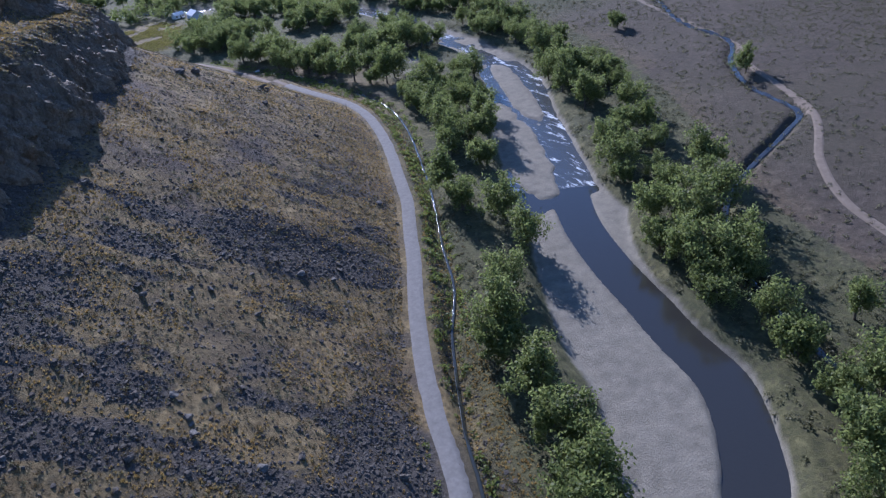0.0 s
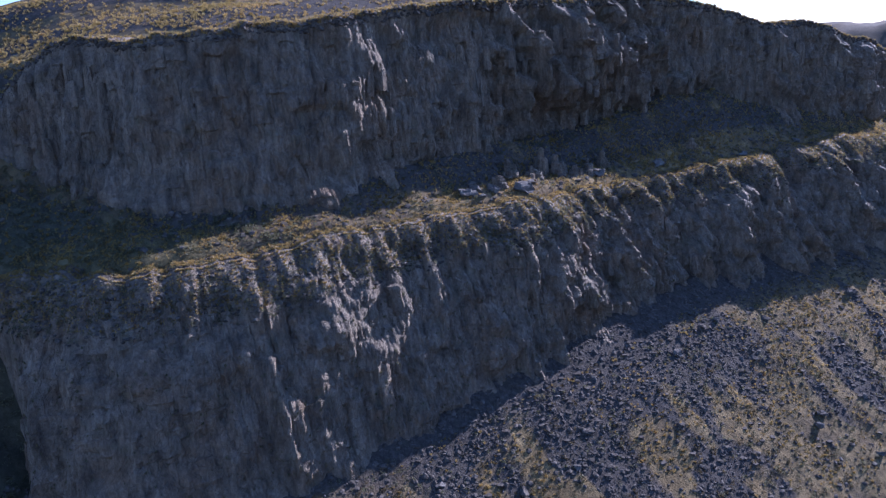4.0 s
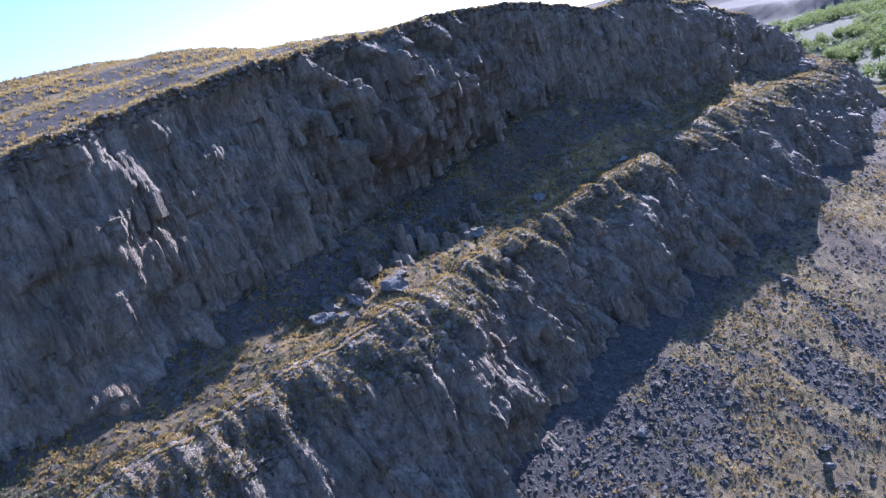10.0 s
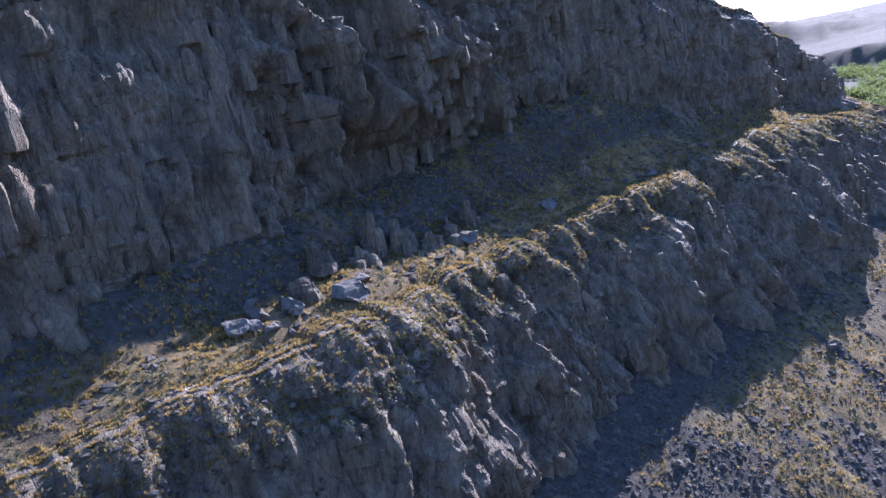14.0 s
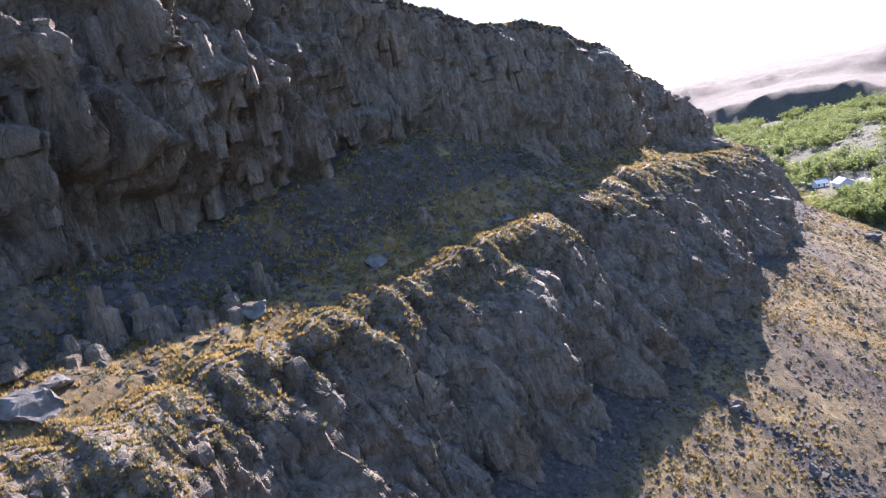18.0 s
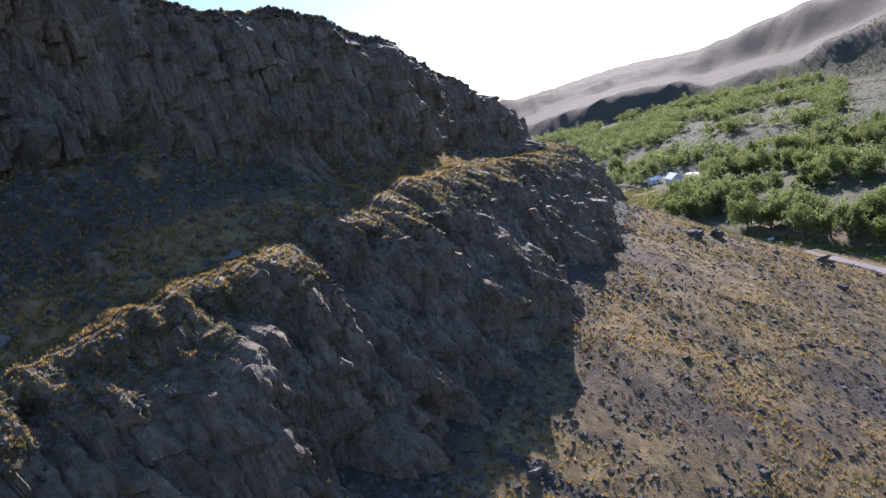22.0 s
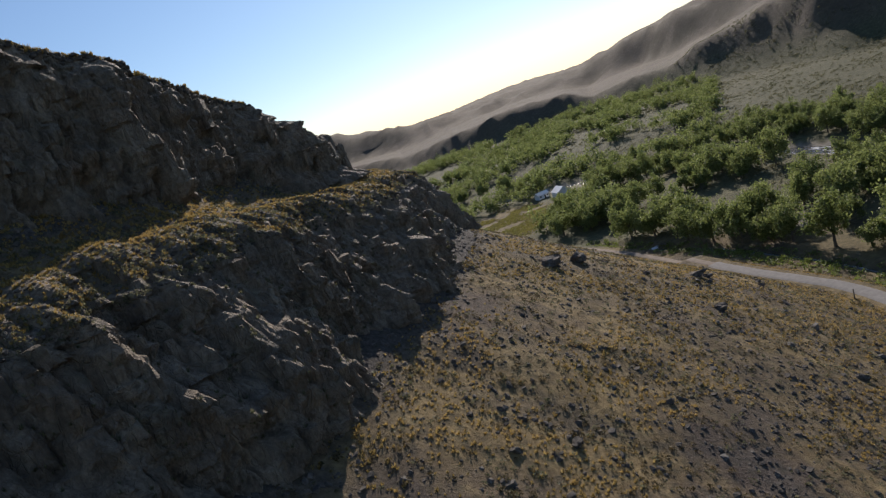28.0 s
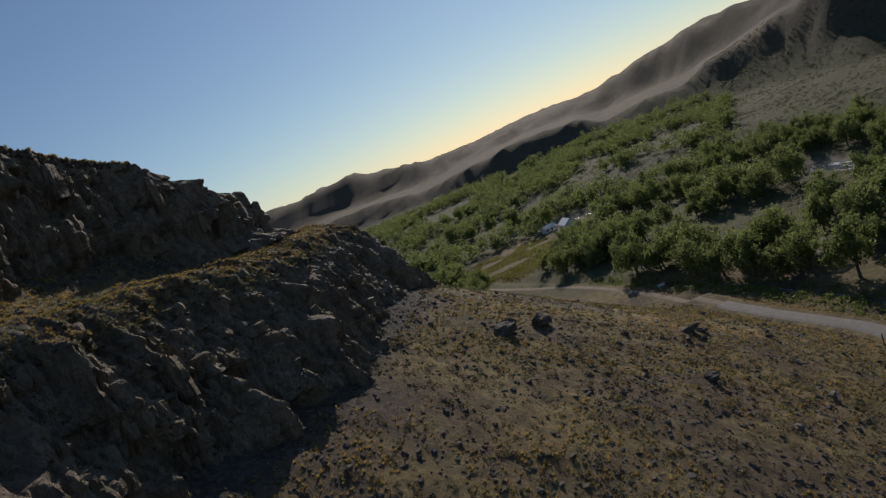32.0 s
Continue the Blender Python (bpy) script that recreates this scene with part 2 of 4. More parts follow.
def normals(line):
    d = np.gradient(line[:, :2], axis=0)
    d /= np.linalg.norm(d, axis=1)[:, None]
    return np.stack([d[:, 1], -d[:, 0]], 1)  # to the right of the way along


def distance(line, x, y):
    """Signed distance from a line (positive on its right), and the place along it from 0 to 1."""
    line = line[:: max(1, round(1.6 / np.linalg.norm(line[1] - line[0])))]
    n = normals(line)
    x, y = np.asarray(x, float).ravel(), np.asarray(y, float).ravel()
    dist, along = np.empty(len(x)), np.empty(len(x))
    for a in range(0, len(x), 20000):
        px, py = x[a : a + 20000], y[a : a + 20000]
        d2 = (px[:, None] - line[:, 0]) ** 2 + (py[:, None] - line[:, 1]) ** 2
        k = d2.argmin(1)
        side = (px - line[k, 0]) * n[k, 0] + (py - line[k, 1]) * n[k, 1]
        dist[a : a + 20000], along[a : a + 20000] = np.sqrt(d2[np.arange(len(px)), k]) * np.where(side < 0, -1, 1), k / (len(line) - 1)
    return dist, along


def mesh_from(name, verts, faces, mat, smooth_faces=True):
    me = bpy.data.meshes.new(name)
    verts, faces = np.asarray(verts, np.float32), np.asarray(faces, np.int32)
    k = faces.shape[1]
    me.vertices.add(len(verts))
    me.vertices.foreach_set("co", verts.ravel())
    me.loops.add(faces.size)
    me.loops.foreach_set("vertex_index", faces.ravel())
    me.polygons.add(len(faces))
    me.polygons.foreach_set("loop_start", np.arange(0, faces.size, k, dtype=np.int32))
    me.polygons.foreach_set("use_smooth", np.full(len(faces), smooth_faces))
    me.update(calc_edges=True)
    me.materials.append(mat)
    return me


def grid_faces(rows, cols):
    a = (np.arange(rows - 1)[:, None] * cols + np.arange(cols - 1)).ravel()
    return np.stack([a, a + 1, a + cols + 1, a + cols], 1)


def setting(name, me, label):
    return tagged(new(name, me), label, name.split("_")[0], kind="structure")


# ---- plan ----
# the brow of the lower cliff, the brow of the upper cliff, the road, the canal, the river, the east ditch and track
LEDGE = spline([(-560, -1250), (-340, -700), (-205, -410), (-178, -350), (-165, -328), (-156, -313), (-145, -306), (-140, -296), (-131, -270), (-124, -247), (-119, -226), (-111, -203), (-100, -175), (-90, -149), (-81, -119), (-78, -98), (-86, -76), (-116, -60), (-170, -50), (-260, -45), (-400, -40)], 0.5)
BROW = spline([(-600, -1250), (-380, -700), (-232, -400), (-203, -345), (-186, -318), (-167.5, -298), (-153, -291), (-143.5, -272), (-138, -248), (-133.5, -226), (-127.5, -207), (-119.5, -187), (-110.5, -170), (-102.4, -155), (-98, -138), (-94.5, -120), (-91.3, -104), (-94, -89), (-116, -76), (-170, -66), (-260, -62), (-400, -58)], 0.5)
ROAD = spline([(-120, -420), (-84, -346), (-66, -312), (-52.5, -280.5), (-48, -265), (-43, -250), (-36, -233), (-28.5, -217), (-21.5, -201), (-13.3, -182), (-7, -163), (-1.5, -146), (3.5, -127), (6.8, -110), (7.6, -97), (6.6, -85), (4, -74), (1, -63), (-2, -50), (-5, -34), (-11, -4), (-24, 37), (-40, 68), (-63, 122), (-84, 193), (-120, 300)], 1.0)
CANAL = spline([(-62, -312), (-50, -284), (-46, -272), (-40, -258), (-33, -243), (-23, -226), (-15.5, -207), (-5.5, -183), (5, -155), (15, -124), (19.5, -102), (20, -86), (16, -58), (9, -30), (0, -8), (-6, 3), (-15, 30), (-29, 62), (-50, 115), (-80, 180)], 1.5)
RIVER = spline([(-140, -520), (-62, -385), (-22, -316), (-8.5, -299.5), (-1, -290), (3.5, -281), (5.8, -269), (9.3, -255), (13.5, -238), (20.3, -218.5), (30.5, -199), (44, -175), (63, -136), (79, -93), (88, -52), (91, -20), (90, 15), (92, 59), (80, 110), (50, 160), (10, 205), (-50, 260), (-130, 400)], 2.0)
DITCH = spline([(0, -380), (16, -310), (29, -268), (43, -246), (57, -234), (73, -227), (95, -220), (108, -213), (117, -187), (132, -165), (150, -147), (161, -109), (190, -60), (235, 20)], 2.0)
TRACK = spline([(30, -380), (54, -300), (64, -272), (70, -257), (83.5, -240), (105.5, -221), (119, -198), (132, -172), (148, -151.5), (158, -121), (176, -65), (210, 0), (280, 120)], 2.0)
NOTCH = 190.0  # the cleft in the lower cliff lies at y = -NOTCH
ROAD_Z, FOOT, WATER_Z = 5.0, 12.3, 0.35
BROW_Z = np.interp(BROW[:, 1], [-700, -400, -345, -318, -300, -288, -277, -266, -256, -247, -237, -226, -213, -199, -188, -180, -174, -163, -152, -145, -134, -122, -113, -108, -100, -88, -60], [30, 58, 71, 83, 91, 91.7, 92.0, 92.7, 93.5, 94.3, 94.8, 95.2, 95.2, 95.2, 94.5, 92.4, 90.8, 90.6, 87.6, 86.6, 83.4, 81.0, 79.0, 75.2, 72.5, 69, 66])


ROAD_S = distance(LEDGE, ROAD[:, 0], ROAD[:, 1])[0]


def floor_z(x, y, river):
    """The valley floor: flood plain with sandbars, east terrace and the hills beyond."""
    west = np.interp(y, [-400, -330, -285, -250, -229, -211, -190, -150, -100, -60, 30, 200], [16, 20, 24, 22, 17, 13, 17, 19, 13, 9, 9, 8])
    east = np.interp(y, [-400, -300, -260, -240, -220, -200, -150, -110, -60, 0, 200], [5, 5, 5, 7, 13, 8, 6, 11, 9, 7, 7])
    rim = np.where(river < 0, -river - west, river - east)
    rim = rim + 2.0 * (fbm(x / 9, y / 9, 3, 41) - 0.5)
    z = 2.7 + 0.6 * fbm(x / 30, y / 30, 3, 2)
    z = 0.62 + 0.25 * fbm(x / 12, y / 12, 3, 42) + (z - 0.75) * smooth(-1.0, 3.5, rim)
    braid = smooth(-212, -190, y) * smooth(90, 40, y)
    bed = smooth(5.6, 4.2, np.abs(river)) * (1 - 0.75 * braid)
    weave = smooth(0.6, 0.7, ridge(vn(y / 42 + 0.3 * vn(river / 6, y / 25, 44), river / 7.5 + y / 60, 43)) - 0.25) * braid * smooth(1, -1.5, rim)
    # two long lens-shaped sandbars part the braided water: centre, half length, half width
    island = 0 * x
    for cx, cy, long, wide in ((38, -161, 43, 8.0), (69.5, -113, 42, 5.2)):
        a = math.radians(69)
        along, across = (x - cx) * math.cos(a) + (y - cy) * math.sin(a), (y - cy) * math.cos(a) - (x - cx) * math.sin(a)
        island = np.maximum(island, smooth(1.1, 0.9, np.hypot(along / long, across / wide) + 0.35 * (fbm(x / 6, y / 6, 3, 45) - 0.5)))
    split = smooth(-212, -200, y) * smooth(-72, -84, y)
    weave = weave * (1 - split) + split * (1 - island) * smooth(1, -1.5, rim)
    z = z - 1.5 * bed * (1 - split * island) - 0.75 * weave
    z = z + 5.0 * smooth(20, 90, river) + 0.035 * np.clip(river - 60, 0, 500 - 380 * smooth(0, 200, y))
    valley = z
    r, az = np.hypot(x + 60, y + 220), np.degrees(np.arctan2(x + 60, y + 220))
    near_r = np.interp(az, [-40, -20, -6, 2, 8, 14, 23, 30, 39, 48, 60, 100, 150], [1400, 1250, 1000, 900, 860, 820, 690, 560, 470, 400, 340, 260, 240])
    spur = 1 + 0.16 * (fbm(az / 7, r / 1500, 2, 19) - 0.5)
    q = r / near_r * spur
    tan = lambda at, deg: np.tan(np.radians(np.interp(az, at, deg)))
    bench_z = 69 + 1.06 * near_r * tan([-40, -8, -1.4, 3, 9, 12, 14, 20, 26, 32, 60, 170], [-1.4, -1.6, -2.3, -1.9, -1.6, -2.0, -2.7, -2.5, -1.2, 0.2, 2.0, 4])
    sky_z = 69 + 1.66 * near_r * tan([-40, -15, -10, -6.2, -2.5, 0.4, 5.8, 11, 14.5, 16, 21, 23, 26, 29, 32, 40, 60, 110, 170], [1.4, 1.2, 1.0, 1.4, 0.3, -0.25, -0.45, -0.5, -0.2, 0.1, 1.1, 1.35, 0.95, 0.85, 1.1, 2.1, 3.5, 7, 7])
    gully = 0.35 + 1.3 * (fbm(az / 4.5 + 0.5 * vn(az / 5, q * 2, 8), q * 1.2, 4, 9) - 0.3)
    hilly = smooth(-62, -36, az) * smooth(180, 150, az)
    bench_z, sky_z = bench_z * hilly, sky_z * hilly
    rise = np.interp(az, [-40, 18, 26, 40], [0.065, 0.065, 0.16, 0.3])
    first, second = smooth(0, 1, (q - 0.985) / rise), smooth(1.46, 1.66, q)
    z = valley * (1 - first * hilly)
    z = z + bench_z * first * (1 - 0.3 * gully * smooth(1, 0.7, first) * smooth(0, 0.25, first)) + (sky_z - bench_z) * second
    z = z - 16 * (gully - 0.4) * smooth(1.46, 1.6, q) * smooth(1.88, 1.7, q) * np.clip((sky_z - bench_z) / 45, 0, 1)
    spurs = ridge(vn(az / 3.4 + 0.5 * vn(az / 2, q * 3, 12), 0.8 * q, 13)) + 0.3 * ridge(vn(az / 1.3 + 0.4 * vn(az, q * 5, 12), 2 * q, 17)) - 0.7
    z = z + 14 * spurs * smooth(0.97, 1.03, q) * smooth(1.6, 1.15, q) * (0.3 + 0.7 * smooth(16, 30, az)) * hilly + 6 * spurs * smooth(1.5, 1.65, q) * smooth(2.0, 1.8, q) * hilly
    z = z + 5 * first * (fbm(x / 60, y / 60, 4, 11) - 0.5)
    z = z + 13 * (ridge(vn(x / 75 + 0.6 * vn(x / 50, y / 50, 27), y / 48, 28)) - 0.55) * smooth(0.0, 0.6, np.maximum(smooth(1.44, 1.6, q), first * smooth(20, 32, az))) * hilly
    z = z - 45 * smooth(2.6, 4.0, q) * hilly
    z = z - 0.06 * (r - 450).clip(0, 5000) * (1 - hilly) * smooth(-20, -60, az)
    return z + smooth(2600, 4700, r) * 80 * fbm(az / 12, r / 4000, 3, 14) * hilly


def ridge(v):
    return 1 - np.abs(2 * v - 1)


def height(x, y):
    """The height of the land, the distance outside the lower brow, and the signed distance from the river."""
    x, y = np.asarray(x, float), np.asarray(y, float)
    s, at = (v.reshape(x.shape) for v in distance(LEDGE, x, y))
    b, along = (v.reshape(x.shape) for v in distance(BROW, x, y))
    river = distance(RIVER, x, y)[0].reshape(x.shape)
    low = floor_z(x, y, river)
    lobes = fbm(x / 16, y / 16, 3, 5) - 0.5
    base = np.interp(y, [-310, -285, -255, -225, -190, -150, -100], [38, 40, 42.5, 45.0, 46.2, 45.8, 45])
    reach = np.interp(y, ROAD[ROAD[:, 1] < -40, 1], ROAD_S[ROAD[:, 1] < -40]) - 4.0
    talus = base - (base - ROAD_Z) / (reach - 14) * (s.clip(0, 400) - 14) + 1.6 * lobes * smooth(90, 60, s) + 0.5 * (fbm(x / 3, y / 3, 3, 6) - 0.5)
    road = np.abs(distance(ROAD, x, y)[0].reshape(x.shape))
    out = np.maximum(talus, low) + 0.8 * np.exp(-np.abs(talus - low) / 2.5) * (s > 14)
    out = out + (ROAD_Z - out) * smooth(6.5, 3.0, road) * (s > 60) * (y < -30)
    canal = np.abs(distance(CANAL, x, y)[0].reshape(x.shape))
    ditch = np.abs(distance(DITCH, x, y)[0].reshape(x.shape))
    out = out - 1.0 * smooth(2.6, 1.0, canal) * (s > 60) - 1.6 * smooth(3.0, 1.0, ditch)
    ledge = 66.5 - 0.30 * s + 1.8 * (fbm(x / 5, y / 5, 3, 3) - 0.5) + 3.0 * smooth(7, 1, b) + 5.5 * smooth(15, 2, b) * np.exp(-(((y + 196) / 15) ** 2))
    ledge = np.where(s > 0, 66.5, np.minimum(ledge, 81))
    ledge = ledge + 1.0 * smooth(-NOTCH - 3, -NOTCH + 4, y) - 1.0 * smooth(-250, -225, y) - 5.0 * smooth(-175, -105, y)
    out = np.where(s < 7, ledge + (out - ledge) * smooth(-2.5, 5.0, s), out)
    brow = np.interp(along, np.linspace(0, 1, len(BROW_Z)), BROW_Z)
    inland = np.interp(y, [-700, -400, -345, -305, -260, -220, -190, -165, -120, -60], [20, 58, 74, 93, 96, 97, 94, 86, 74, 64])
    brow = brow + (inland - brow) * smooth(8, 45, -b)
    west = np.degrees(np.arctan2(x + 60, y + 220))
    top = brow - 0.06 * (np.hypot(x + 60, y + 220) - 450).clip(0, 5000) * smooth(-20, -60, west) - 0.15 * (np.hypot(x + 60, y + 220) - 165).clip(0, 600) * smooth(-64, -92, west) + (0.17 * (-b).clip(0, 60) + 0.04 * (-b - 60).clip(0, 90)) * smooth(-160, -215, y) * (1 - 0.7 * smooth(-280, -320, y)) + 1.2 * (fbm(x / 11, y / 11, 3, 4) - 0.5) + 0.5 * np.sin((-b) / 3.3 + 3 * fbm(x / 40, y / 40, 2, 8))
    by = np.interp(along, np.linspace(0, 1, len(BROW)), BROW[:, 1])
    ly = np.interp(at, np.linspace(0, 1, len(LEDGE)), LEDGE[:, 1])
    tail = smooth(-292, -325, y)
    top = top + tail * (0.12 * (-b).clip(0, 60) - 0.22 * (-b - 60).clip(0, 400)) - 0.1 * (-b - 150).clip(0, 400) - 30 * smooth(-230, -420, x) * smooth(-190, -90, y)
    plain = np.maximum(talus, low)
    out = np.where(b < 3, out + (np.maximum(top, out) - out) * smooth(-4.5, -8.5, b), out)
    shoulder = 4 * np.log1p(np.exp(np.clip(b / 4, -20, 60)))
    brae = top + 3.0 * smooth(-25, -2, b) - 1.55 * np.minimum(shoulder, 21) - 0.95 * (shoulder - 21).clip(0, 400) + (5 * (fbm(x / 17, y / 17, 4, 15) - 0.5) - 3.5 * ridge(vn(x / 16 + y / 40, y / 60, 16))) * smooth(0, 25, b)
    bare = np.maximum(smooth(-297, -312, by) * smooth(34, 22, b), smooth(-306, -330, ly))
    out = out + (np.maximum(brae, plain) - out) * bare
    return out, s, river, b


def axis(lo, hi, step, reach):
    out = np.cumsum(step * 1.03 ** np.arange(1, 400))
    out = out[out < reach]
    return np.r_[lo - out[::-1], np.arange(lo, hi, step), hi + out]


GRID_X, GRID_Y = axis(-172, 60, 0.9, 4700), axis(-345, -60, 1.0, 4700)
GX, GY = np.meshgrid(GRID_X, GRID_Y)
GZ, GS, GR, GB = height(GX, GY)


def lookup(field, x, y):
    """A value of the land at places between its points."""
    x, y = np.asarray(x, float), np.asarray(y, float)
    i = np.clip(np.searchsorted(GRID_X, x) - 1, 0, len(GRID_X) - 2)
    j = np.clip(np.searchsorted(GRID_Y, y) - 1, 0, len(GRID_Y) - 2)
    f = (x - GRID_X[i]) / (GRID_X[i + 1] - GRID_X[i])
    g = (y - GRID_Y[j]) / (GRID_Y[j + 1] - GRID_Y[j])
    return (field[j, i] * (1 - f) + field[j, i + 1] * f) * (1 - g) + (field[j + 1, i] * (1 - f) + field[j + 1, i + 1] * f) * g


def ground_z(x, y):
    return lookup(GZ, x, y)


def rockiness(x, y, s):
    along = 0.33 * x + 0.94 * y
    lobes = 0.55 * fbm(x / 17, y / 17, 3, 5) + 0.45 * fbm(s / 22 + 0.4 * vn(along / 6, s / 9, 20), along / 4.2, 4, 21)
    south = smooth(-150, -215, y)
    rock = smooth(0.49, 0.575, lobes + 0.06 * south) * smooth(8, 16, s) * smooth(92, 66, s) * (0.38 + 0.62 * south)
    rock = np.maximum(rock, smooth(19, 11, s) * (s > -1) * 0.85)
    return np.maximum(rock, smooth(-5, -8, s) * smooth(-22, -17, s) * smooth(0.2, 0.48, fbm(x / 5, y / 5, 3, 22)) * (x > -160))


def make_land():
    me = mesh_from("ground", np.stack([GX, GY, GZ], -1).reshape(-1, 3), grid_faces(len(GRID_Y), len(GRID_X)), M_GROUND)
    rock = rockiness(GX, GY, GS)
    streak = smooth(0.5, 0.62, 0.45 * fbm(GX / 26, GY / 26, 3, 23) + 0.28 + 0.27 * np.sin(GB / 2.6 + 5 * fbm(GX / 30, GY / 30, 2, 24))) * smooth(-2, -6, GB) * smooth(-150, -80, GB)
    rock = np.maximum(rock, 0.8 * streak)
    bank = smooth(75, 92, GS) * (GR < 45) * smooth(75, 35, np.abs(GR))
    grove = smooth(-70, -20, GY) * smooth(110, 130, GS) * smooth(300, 200, np.abs(GX - 60))
    meadow = smooth(1.2, 0.8, np.hypot((GX + 36) / 26, (GY - 140) / 46))
    green = np.maximum(bank, grove) * smooth(760, 520, GY) * smooth(40, 18, GZ) * 0.85 * (1 - 0.75 * meadow)
    flank = smooth(3, 10, GB) * smooth(-288, -302, GY) * smooth(-125, -150, GX)
    green = np.maximum(green, 0.5 * flank)
    rock = np.maximum(rock, flank * smooth(0.6, 0.8, ridge(vn(GX / 16 + GY / 40, GY / 60, 16))))
    bar = smooth(1.5, 0.95, GZ) * (np.abs(GR) < 34) * (GY < 260)
    patch = np.max([smooth(1.15, 0.8, np.hypot((GX - a) / c, (GY - b) / d)) for a, b, c, d in ((33, -24, 8, 14), (53, -56, 13, 14), (39, -77, 8, 9), (16, 188, 12, 18))], axis=0) * smooth(0.25, 0.45, vn(GX / 7, GY / 7, 45))
    col = np.stack([rock, green, np.maximum(bar, patch), smooth(20, 60, GR) * (0.9 + 0.1 * smooth(30, 18, GZ))], -1)
    at = me.color_attributes.new("zone", "FLOAT_COLOR", "POINT")
    at.data.foreach_set("color", col.astype(np.float32).ravel())
    return setting("ground", me, "dry grassy hillside and valley floor with talus and sagebrush")


make_land()


def lanes(U, Z, wide, tall, seed):
    """Upright joint columns: rounded across, broken off at uneven heights."""
    i, f = np.floor(U / wide), U / wide - np.floor(U / wide)
    tier = (Z + 9 * cells(i, 0 * i, seed)) / (tall * (0.6 + 0.9 * cells(i, 0 * i, seed + 1)))
    out = np.sqrt(np.clip(1 - (2 * f - 1) ** 2, 0, 1)) * (0.35 + 0.65 * cells(i, 0 * i, seed + 2))
    return out, cells(i, tier, seed + 3)


def face_shape(U, Z, V, seed):
    """How far the rock stands out from the plain face: buttresses, ribs, joint columns and lumps."""
    warp = 2.4 * fbm(U / 11, Z / 10, 3, seed)
    big = (fbm(U / 21, Z / 55, 2, seed + 1) - 0.5) * 8.0
    rib = ridge(vn((U + 1.6 * warp) / 6.0, Z / 17, seed + 2)) ** 1.6 * 2.8 * (0.2 + 1.0 * vn(U / 7, Z / 6, seed + 6)) - 1.0
    knob = smooth(0.55, 0.85, vn((U + warp) / 3.0, Z / 4.5, seed + 12)) * 1.7
    round1, step1 = lanes(U + warp, Z, 2.2, 4.0, seed + 3)
    round2, step2 = lanes(U + 0.8 * warp + 0.5 * vn(U, Z / 2, seed), Z, 0.85, 1.9, seed + 8)
    lump = (fbm(U / 2.4, Z / 2.6, 4, seed + 7) - 0.5) * 2.6
    lump = lump + 1.0 * (fbm(U / 0.8, Z / 1.5, 2, seed + 15) - 0.5)
    return big + rib + knob + 0.9 * round1 + 1.3 * (step1 - 0.5) + 0.4 * round2 + 0.55 * (step2 - 0.5) + lump + 0.4 * (vn(U / 0.5, Z / 0.55, seed + 4) - 0.5) - 1.2


def upper_extra(y, v):
    """A hollow over the rubble apron, and the overhanging bulge beside it."""
    hollow = -3.2 * np.exp(-(((y + 194) / 12) ** 2)) * smooth(1.0, 0.55, v)
    bulge = 3.4 * np.exp(-(((y + 219) / 13) ** 2)) * smooth(0.3, 0.55, v) * smooth(1.0, 0.8, v)
    nose = 6.5 * smooth(-128, -108, y) * (1 - v) ** 0.6
    knobs = 2.8 * smooth(0.5, 0.8, vn(y / 2.2 + 2 * v, 7 * v, 55)) * smooth(-246, -236, y) * smooth(-200, -210, y) * smooth(0.2, 0.4, v) * smooth(1.0, 0.9, v)
    return knobs + hollow + bulge + nose - 1.6 * smooth(0.45, 0.25, v) * smooth(0.0, 0.2, v) * smooth(-290, -270, y)


def make_cliff_face(name, line, z_of, foot, seed, label, lo, hi, curve, cap, extra=None, step=0.25, rows=112, taper=0):
    """A rock face below a brow, which rolls back on to the land."""
    keep = [i for i, p in enumerate(line) if lo[0] < p[0] and lo[1] < p[1] < hi]
    line = spline(line[keep[0] : keep[-1] : 6], step)
    n = normals(line)
    u = np.arange(len(line)) * step
    v = np.r_[np.linspace(0, 1, rows), np.full(7, 1.01)]
    fade = smooth(0, 12, u)
    U, V = np.meshgrid(u, v)
    zb, zt = z_of(line, n)
    zt = zb + (zt - zb) * (0.12 + 0.88 * smooth(-4, taper, u)) if taper else zt
    Z = zb + (zt - zb) * np.minimum(V, 1)
    lean = foot * (1 - np.minimum(V, 1)) ** curve
    rough = np.interp(line[:, 1], [-300, -250, -236, -202, -190, -150], [0.5, 0.6, 1.15, 1.15, 0.7, 0.95]) if extra is upper_extra else np.interp(line[:, 1], [-300, -262, -245, -150], [0.5, 0.55, 0.95, 1.0])
    S = lean + rough * face_shape(U, Z, V, seed) * (smooth(1.0, 0.86, V) * 0.6 + 0.4)
    if extra:
        S = S + extra(line[:, 1], np.minimum(V, 1))
        S = np.where(S < -2.2, -2.2 + 0.4 * (S + 2.2), S)
    S = S * fade
    S = S + np.r_[np.zeros(rows), cap * np.array([0.1, 0.22, 0.36, 0.5, 0.65, 0.8, 1.0])][:, None]
    Z = Z + np.r_[np.zeros(rows), 0.05, 0.1, 0.1, 0.1, 0.0, -0.4, -2.2][:, None] + 1.5 * (fbm(U / 2.6, V, 3, seed + 5) - 0.5) * smooth(0.75, 1, V)
    X, Y = line[:, 0] + n[:, 0] * S, line[:, 1] + n[:, 1] * S
    P = np.stack([X, Y, Z], -1)
    me = mesh_from(name, P.reshape(-1, 3), grid_faces(len(v), len(u)), M_CLIFF, False)
    return setting(name, me, label), P[: rows + 4], n


